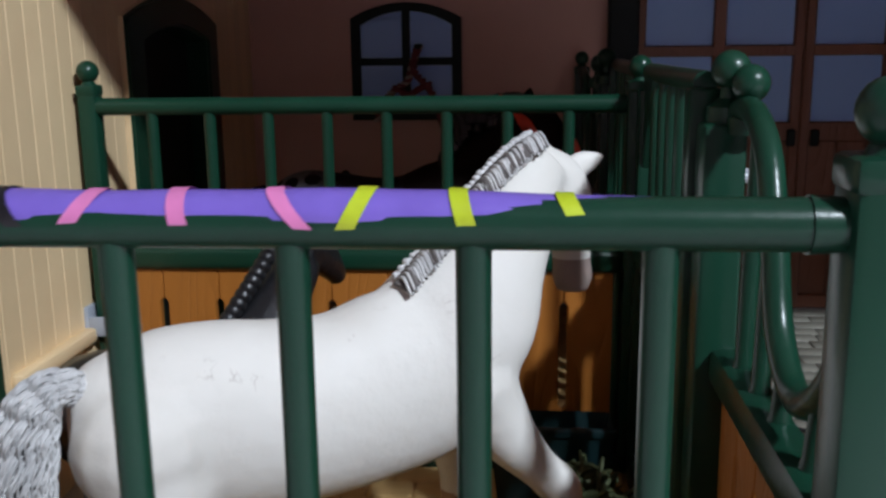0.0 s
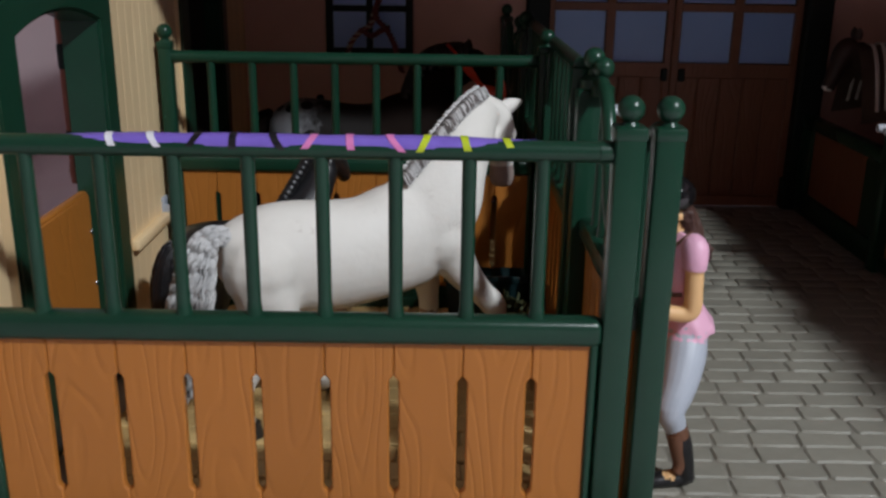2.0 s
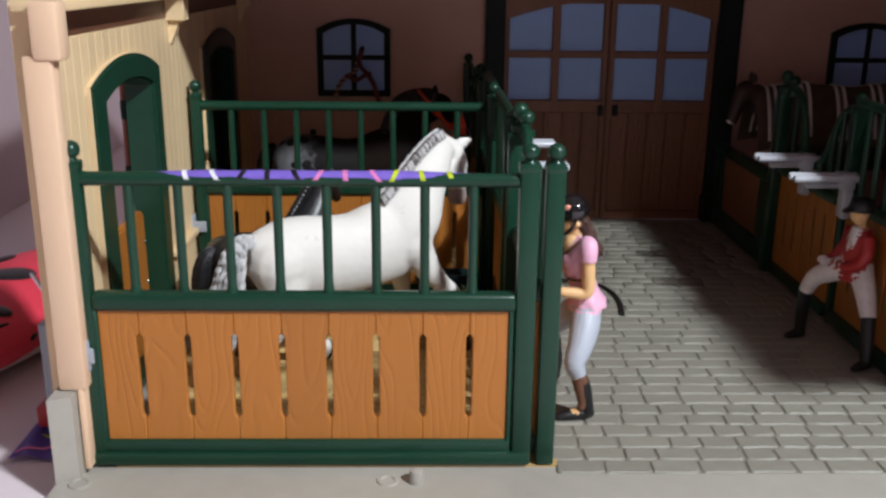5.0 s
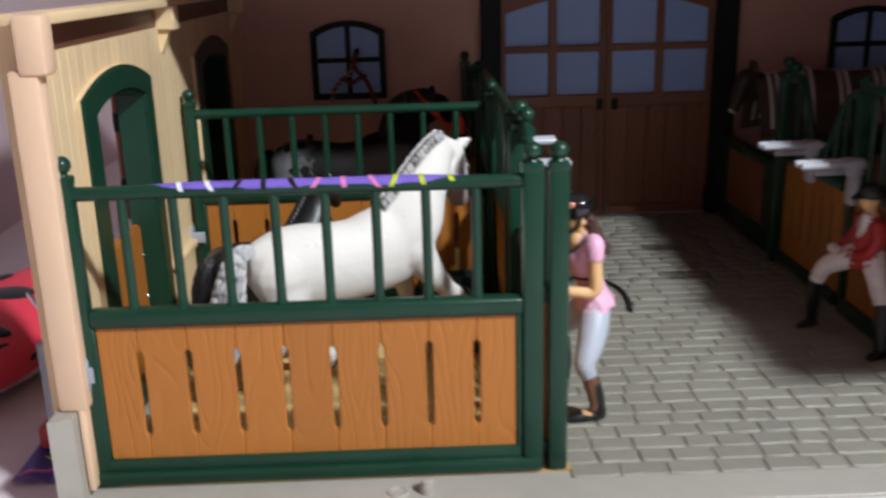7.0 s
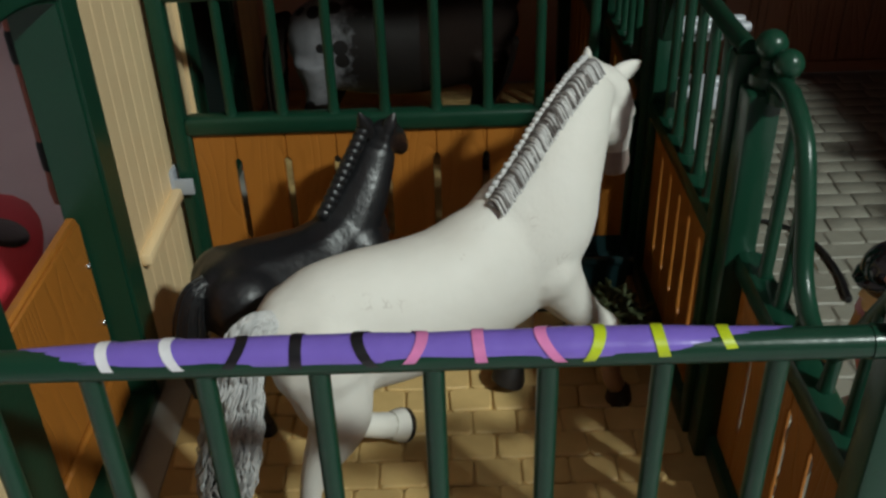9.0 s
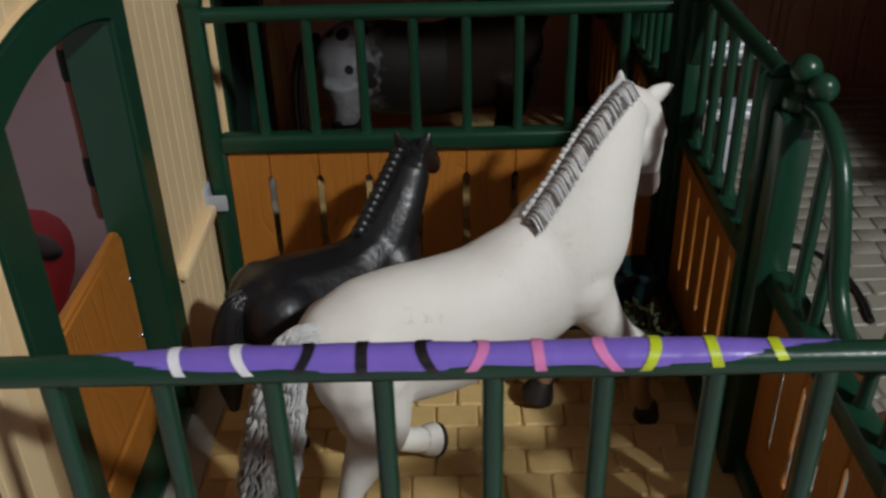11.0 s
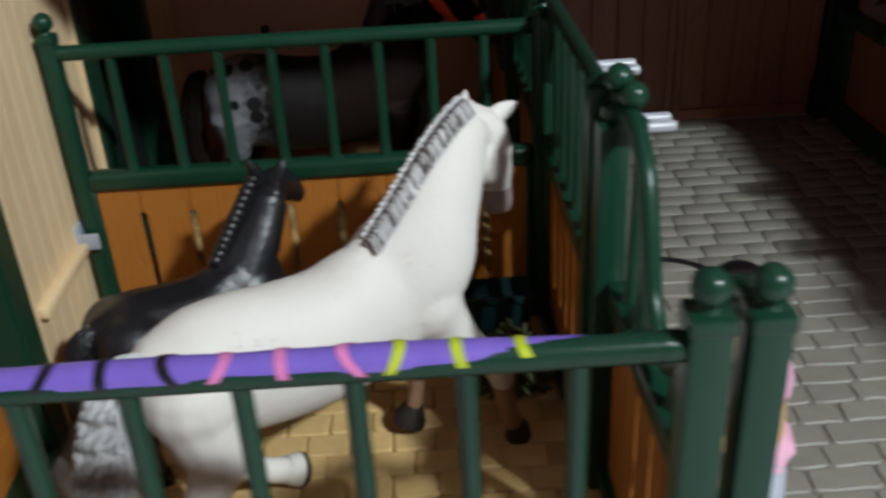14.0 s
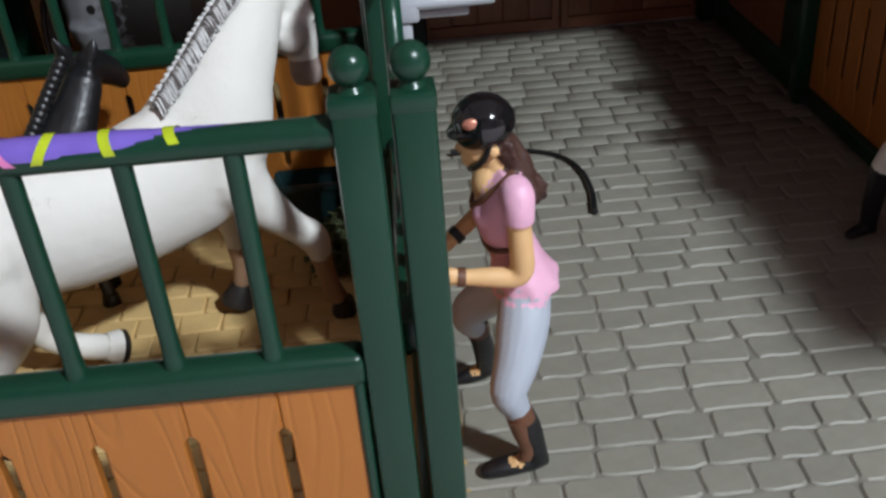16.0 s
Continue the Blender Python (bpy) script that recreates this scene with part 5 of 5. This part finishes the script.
def rider_in_pink():
    """A girl rider who leans to the stall gate: helmet, loose hair, pink top, grey breeches, black boots."""
    bm = pink_details(fused(pink_body, 0.0085, 2, True))
    bm.normal_update()
    return tagged(part("rider_doll", bm, [SKIN, SHIRT, BREECHES, BLACK, BROWNHAIR, BROWN, BLACKGLOSS, COPPER], None, "", True, 60),
                  "toy rider doll with black helmet, pink top and grey breeches", "doll", "rider dolls")


def red_body(bm):
    skin, red, white, black = range(4)
    x, y = 6.23, 1.98
    tube(bm, [(x + 0.03, y, 0.82, 0.11), (x - 0.08, y + 0.10, 0.73, 0.10), (x - 0.20, y + 0.20, 0.63, 0.08), (x - 0.24, y + 0.26, 0.49, 0.066)], 14, 4, white)
    tube(bm, [(x - 0.24, y + 0.26, 0.50, 0.064), (x - 0.24, y + 0.30, 0.28, 0.06), (x - 0.22, y + 0.34, 0.06, 0.052)], 14, 3, black)
    tube(bm, [(x - 0.18, y + 0.35, 0.04, 0.036, 0.042), (x - 0.28, y + 0.32, 0.04, 0.034, 0.045), (x - 0.37, y + 0.29, 0.025, 0.02, 0.03)], 12, 3, black, UP)
    tube(bm, [(x + 0.07, y - 0.06, 0.82, 0.11), (x + 0.08, y - 0.20, 0.62, 0.09), (x + 0.08, y - 0.32, 0.43, 0.068)], 14, 4, white)
    tube(bm, [(x + 0.08, y - 0.32, 0.45, 0.065), (x + 0.07, y - 0.37, 0.24, 0.06), (x + 0.07, y - 0.40, 0.06, 0.052)], 14, 3, black)
    tube(bm, [(x + 0.10, y - 0.39, 0.04, 0.036, 0.042), (x, y - 0.44, 0.04, 0.034, 0.045), (x - 0.08, y - 0.48, 0.025, 0.02, 0.03)], 12, 3, black, UP)
    tube(bm, [(x + 0.06, y, 0.70, 0.155, 0.19), (x + 0.05, y, 0.86, 0.125, 0.15), (x + 0.06, y, 1.02, 0.125, 0.165), (x + 0.06, y, 1.15, 0.08, 0.12)], 18, 4, red, (1, 0, 0))
    tube(bm, [(x - 0.050, y - 0.055, 0.98, 0.014, 0.016), (x - 0.030, y - 0.06, 1.06, 0.030, 0.045), (x + 0.01, y - 0.045, 1.16, 0.045, 0.060)], 12, 3, white, (1, 0, 0))
    for n in (-0.16, 0.14):
        tube(bm, [(x + 0.05, y + n, 1.11, 0.062), (x + 0.04, y + n * 1.25, 0.96, 0.058), (x - 0.03, y + n * 1.2 + 0.05, 0.83, 0.052), (x - 0.10, y + 0.17 + n * 0.4, 0.79, 0.042)], 14, 4, red)
        ball(bm, (x - 0.13, y + 0.20 + n * 0.28, 0.79), 0.046, 12, 8, white, (1.2, 1, 0.9))
    tube(bm, [(x + 0.06, y, 1.12, 0.05), (x + 0.045, y, 1.24, 0.048)], 12, 2, skin)
    ball(bm, (x + 0.03, y, 1.275), 0.083, 16, 12, skin, (1, 0.92, 1.08))
    tube(bm, [(x + 0.05, y, 1.295, 0.096), (x + 0.05, y, 1.34, 0.112), (x + 0.05, y, 1.385, 0.095), (x + 0.05, y, 1.415, 0.05), (x + 0.05, y, 1.42, 0.01)], 22, 3, black, (1, 0, 0))
    tube(bm, [(x - 0.02, y, 1.325, 0.020, 0.09), (x - 0.10, y, 1.295, 0.012, 0.06), (x - 0.12, y, 1.285, 0.006, 0.03)], 14, 2, black, UP)


def rider_in_red():
    bm = fused(red_body, 0.010, 2, True)
    return tagged(part("rider_doll", bm, [SKIN, JACKET, OFFWHITE, BLACK], None, "", True, 60), "toy rider doll in red jacket and white breeches", "doll", "rider dolls")


rider_in_pink()
rider_in_red()

# ---- small things ----
whip = thing("riding_whip", (0, 0, 0), "thin black plastic whip lying on the cobbled aisle", "whip")
part("handle", tube(bmesh.new(), [(3.60, 3.94, 0.030, 0.020), (3.80, 3.93, 0.030, 0.020), (3.95, 3.91, 0.028, 0.018)], 8, 3), BLACK, whip)
part("lash", tube(bmesh.new(), [(3.94, 3.91, 0.028, 0.015), (4.225, 3.845, 0.026, 0.014), (4.41, 3.69, 0.024, 0.015), (4.49, 3.44, 0.024, 0.018), (4.50, 3.15, 0.024, 0.020), (4.46, 2.86, 0.024, 0.024)], 8, 6), BLACK, whip)
hay = thing("hay_heap", (2.88, 2.56, 0.0), "dull green heap of hay in the stall corner", "hay")
rnd = random.Random(3)
bm = bmesh.new()
for k in range(310):
    a, r = rnd.uniform(0, 6.28), 0.20 * math.sqrt(rnd.random())
    p = Vector((r * math.cos(a), r * math.sin(a), 0.02 + (0.36 - r) * rnd.uniform(0, 1.0)))
    d = Vector((rnd.uniform(-1, 1), rnd.uniform(-1, 1), rnd.uniform(-0.5, 0.7))).normalized() * 0.11
    tube(bm, [(*(p - d), 0.010), (*(p + Vector((0, 0, 0.02))), 0.014), (*(p + d), 0.006)], 5, 2)
tagged(part("hay", bm, STRAWBIT, hay), kind="stuff")
trough = thing("feed_trough", (2.73, 2.96, 0.0), "dark teal glossy trough in the stall corner", "trough")
bm = bmesh.new()
bmesh.ops.create_cube(bm, size=1.0, matrix=Matrix.Translation((0, 0, 0.21)) @ Matrix.Diagonal((0.62, 0.30, 0.42, 1)))
for v in bm.verts:
    if v.co.z < 0.2:
        v.co.x, v.co.y = v.co.x * 0.86, v.co.y * 0.78
top = max(bm.faces, key=lambda f: f.calc_center_median().z)
bmesh.ops.inset_region(bm, faces=[top], thickness=0.035)
for v in top.verts:
    v.co.z -= 0.14
bmesh.ops.bevel(bm, geom=bm.edges[:], offset=0.014, segments=2, affect="EDGES")
part("tub", bm, TEAL, trough)
part("rim", box(bmesh.new(), -0.32, 0.32, -0.165, -0.13, 0.385, 0.435, 0.012, 0, 2), TEAL, trough)
peg = tagged(part("peg", lathe(bmesh.new(), (2.45, -0.28, 0.0), [(0.05, 0), (0.05, 0.05), (0.042, 0.09), (0.02, 0.10)], 14), BASE), "grey-beige round peg on the base plate's rim", "peg")
for x, y in ((2.26, -0.27), (0.24, -0.30)):
    tagged(part("socket", lathe(bmesh.new(), (x, y, 0.0), [(0.075, 0.0), (0.07, 0.012), (0.05, 0.012), (0.045, 0.002), (0.01, 0.001)], 16), BASE), "round moulded socket in the base plate's rim", "socket", "base sockets")
hook = thing("wall_hook", (1.02, WY, 1.17), "small black knob on the pinkish rear wall", "hook")
part("stem", tube(bmesh.new(), [(0, 0.005, 0, 0.022), (0, -0.05, 0.005, 0.020)], 10, 1, smooth=False), DARK, hook)
part("knob", ball(bmesh.new(), (0, -0.065, 0.008), 0.044, 14, 10, 0, (1, 0.8, 1)), DARK, hook)
rope = thing("lead_rope", (0, 0, 0), "dark red cord lead rope hung on the rear fence", "rope")
for path in ([(1.33, 6.50, 1.66), (1.40, 6.50, 1.83), (1.50, 6.50, 1.93), (1.60, 6.51, 2.00), (1.64, 6.51, 2.14), (1.70, 6.52, 2.28)],
             [(1.68, 6.48, 2.26), (1.66, 6.47, 2.08), (1.77, 6.48, 1.95), (1.85, 6.48, 1.80), (1.89, 6.48, 1.66), (1.94, 6.48, 1.50)],
             [(1.50, 6.48, 1.95), (1.60, 6.47, 1.88), (1.70, 6.47, 1.93), (1.78, 6.48, 1.97)]):
    rows = spline(path, 14)
    for turn, mat in ((0.0, ROPE), (math.pi, MUZZLE if path[0][0] < 1.4 else ROPE)):
        part("strand", tube(bmesh.new(), [(r[0] + 0.018 * math.cos(0.85 * k + turn), r[1] + 0.018 * math.sin(0.85 * k + turn), r[2] + 0.010 * math.sin(0.85 * k + turn), 0.017)
                                          for k, r in enumerate(rows)], 7, 2), mat, rope)
part("hook", box(bmesh.new(), 1.66, 1.72, 6.46, 6.63, 2.26, 2.30, 0.01), DARK, rope)

# ---- outside the stable, on the table ----
lady = thing("ladybird_cushion", (-1.42, 2.62, -0.16), "red plush ladybird with black spots and a white belly", "soft toy")
part("body", ball(bmesh.new(), (0, 0, 0.33), 0.64, 32, 20, 0, (1, 2.55, 0.53)), LADY, lady)
part("belly", ball(bmesh.new(), (0, 0, 0.20), 0.60, 28, 14, 0, (1.02, 2.3, 0.33)), OFFWHITE, lady)
for p, q, wide in (((-0.10, -0.10, 0.33), (0.28, 0.02, 0.31), 0.17), ((0.02, -0.80, 0.28), (0.38, -0.76, 0.215), 0.10), ((0.30, -1.06, 0.16), (0.40, -0.88, 0.175), 0.022),
                   ((0.52, -0.87, 0.0), (0.55, -0.75, 0.03), 0.03), ((0.20, 0.75, 0.28), (0.50, 0.80, 0.13), 0.20), ((-0.45, 0.50, 0.22), (-0.15, 0.60, 0.30), 0.16), ((-0.40, -0.60, 0.23), (-0.20, -0.70, 0.27), 0.10)):
    mid = (Vector(p) + Vector(q)) / 2
    out = Vector((mid.x / 0.41, mid.y / 2.25, mid.z / 0.1156)).normalized()
    mid = mid / math.sqrt((mid.x / 0.64) ** 2 + (mid.y / 1.5) ** 2 + (mid.z / 0.34) ** 2) * 0.995
    ahead = (Vector(q) - Vector(p)).normalized()
    ahead = (ahead - out * ahead.dot(out)).normalized()
    turn = Matrix((ahead, out.cross(ahead), out)).transposed().to_4x4()
    bm = bmesh.new()
    bmesh.ops.create_uvsphere(bm, u_segments=20, v_segments=8, radius=1.0, matrix=Matrix.Translation(mid + Vector((0, 0, 0.33))) @ turn @ Matrix.Diagonal(((Vector(q) - Vector(p)).length / 2, wide, 0.035, 1)))
    part("spot", bm, BLACK, lady)
tongs = thing("metal_clasp", (-0.50, 0.55, -0.16), "bright metal clasp leaning outside the wall", "clasp")
for d in (0.0, 0.12):
    part("wire", tube(bmesh.new(), [(0.42 + d * 0.3, d, 0.98, 0.018), (0.32 + d * 0.3, d, 1.16, 0.018), (0.22 + d * 0.3, d, 1.34, 0.016)], 8, 3), STEEL, tongs)
part("plate", box(bmesh.new(), 0.24, 0.36, -0.06, 0.2, 0.0, 0.98, 0.02), CLIP, tongs)
cloth = thing("purple_cloth", (-0.29, 0.72, -0.155), "purple printed cloth scrap with coloured bands", "cloth")


def cloth_z(x, y):
    return 0.035 + 0.022 * math.sin(20 * x + 7 * y) + 0.20 * max(0.0, (y + 0.2) / 0.8) ** 1.3


bm = bmesh.new()
grid = [[bm.verts.new((-0.20 + 0.034 * i + 0.12 * j / 15 * (1 - i / 11), -0.45 + 0.07 * j, cloth_z(-0.20 + 0.034 * i, -0.45 + 0.07 * j))) for i in range(12)] for j in range(16)]
for a, b in zip(grid, grid[1:]):
    for i in range(11):
        bm.faces.new((a[i], a[i + 1], b[i + 1], b[i]))
bmesh.ops.solidify(bm, geom=bm.faces[:], thickness=0.015)
part("sheet", bm, PURPLE, cloth)
for x0, x1, y0, y1, mat in ((-0.16, 0.12, -0.40, -0.22, BAND_PINK), (-0.12, 0.14, -0.10, -0.16, BAND_YELLOW), (-0.05, 0.10, 0.35, 0.10, BAND_YELLOW)):
    part("band", tube(bmesh.new(), [(x0 + (x1 - x0) * k / 8, y0 + (y1 - y0) * k / 8, cloth_z(x0 + (x1 - x0) * k / 8, y0 + (y1 - y0) * k / 8) + 0.004, 0.016, 0.008) for k in range(9)], 8, 2, 0, (0, 1, 0)), mat, cloth)
block = tagged(part("toy_block", box(bmesh.new(), -0.40, -0.27, 0.62, 0.80, -0.07, 0.10, 0.02, 0, 2), JACKET), "small red plastic block on the purple cloth", "block")

# ---- floors laid stone by stone ----
aisle = slab("floor_aisle", 3.42, 10.2, -0.165, 6.64, -0.05, -0.012, JOINT, "grey cobbled aisle floor with dark joints", "floor")
WIDTHS = (0.225, 0.265, 0.295, 0.33, 0.375)
PITCH = 0.177
stones = {w: [brick_mesh("cobblestone", w - 0.016, PITCH - 0.010, 0.06, COBBLE, 10 * i + k, 0.006) for k in range(3)] for i, w in enumerate(WIDTHS)}
rnd = random.Random(8)
rest = bmesh.new()
for j in range(42):
    y = -0.16 + PITCH * (j + 0.5)
    if y > 6.62:
        continue
    x = 3.435 - rnd.uniform(0, 0.12)
    while x < 6.92:
        w = rnd.choice(WIDTHS)
        if y < 3.75 and x > 3.3:
            ob = part("cobblestone", rnd.choice(stones[w]), None, aisle)
            ob.matrix_basis = pose((x + w / 2) * S, y * S, rnd.uniform(-0.002, 0.002) * S, rnd.uniform(-0.1, 0.3), rnd.uniform(-0.2, 0.2), rnd.choice((0, 180)))
        else:
            box(rest, x + 0.008, x + w - 0.008, y - PITCH / 2 + 0.006, y + PITCH / 2 - 0.004, -0.04, rnd.uniform(-0.004, 0.002), 0.006)
        x += w
tagged(part("rear_cobbles", rest, COBBLE, aisle, angle=60), kind="stuff")
bm = bmesh.new()
for j in range(42):
    y = -0.16 + PITCH * j
    if y < 6.45:
        for k in range(11):
            box(bm, 7.2 + 0.29 * k, 7.475 + 0.29 * k, y, y + PITCH - 0.012, -0.04, 0.0)
tagged(part("far_stall_cobbles", bm, COBBLE, aisle, smooth=False), kind="stuff")

stall = slab("floor_stall", 0.40, 3.43, -0.05, 6.64, -0.05, -0.006, TANJOINT, "tan moulded brick floor of the stalls", "floor")
tiles = [brick_mesh("brick", 0.238, 0.178, 0.05, TAN, 40 + k, 0.005) for k in range(5)]
for j in range(17):
    y = 0.085 + 0.1865 * (j + 0.5)
    for k in range(12):
        x = 0.43 + 0.245 * (k + 0.5) - (0.1225 if j % 2 else 0)
        if 0.52 < x < 3.12:
            ob = part("brick", rnd.choice(tiles), None, stall)
            ob.matrix_basis = pose(x * S, y * S, 0.012 * S, rnd.uniform(-0.5, 0.5), rnd.uniform(-0.5, 0.5), rnd.choice((0, 180)))
bm = bmesh.new()
for j in range(17):
    for k in range(11):
        x, y = 0.44 + 0.245 * k + (0.12 if j % 2 else 0), 3.42 + 0.1865 * j
        box(bm, x, x + 0.237, y, y + 0.178, -0.03, 0.012)
tagged(part("rear_stall_bricks", bm, TAN, stall, smooth=False), kind="stuff")
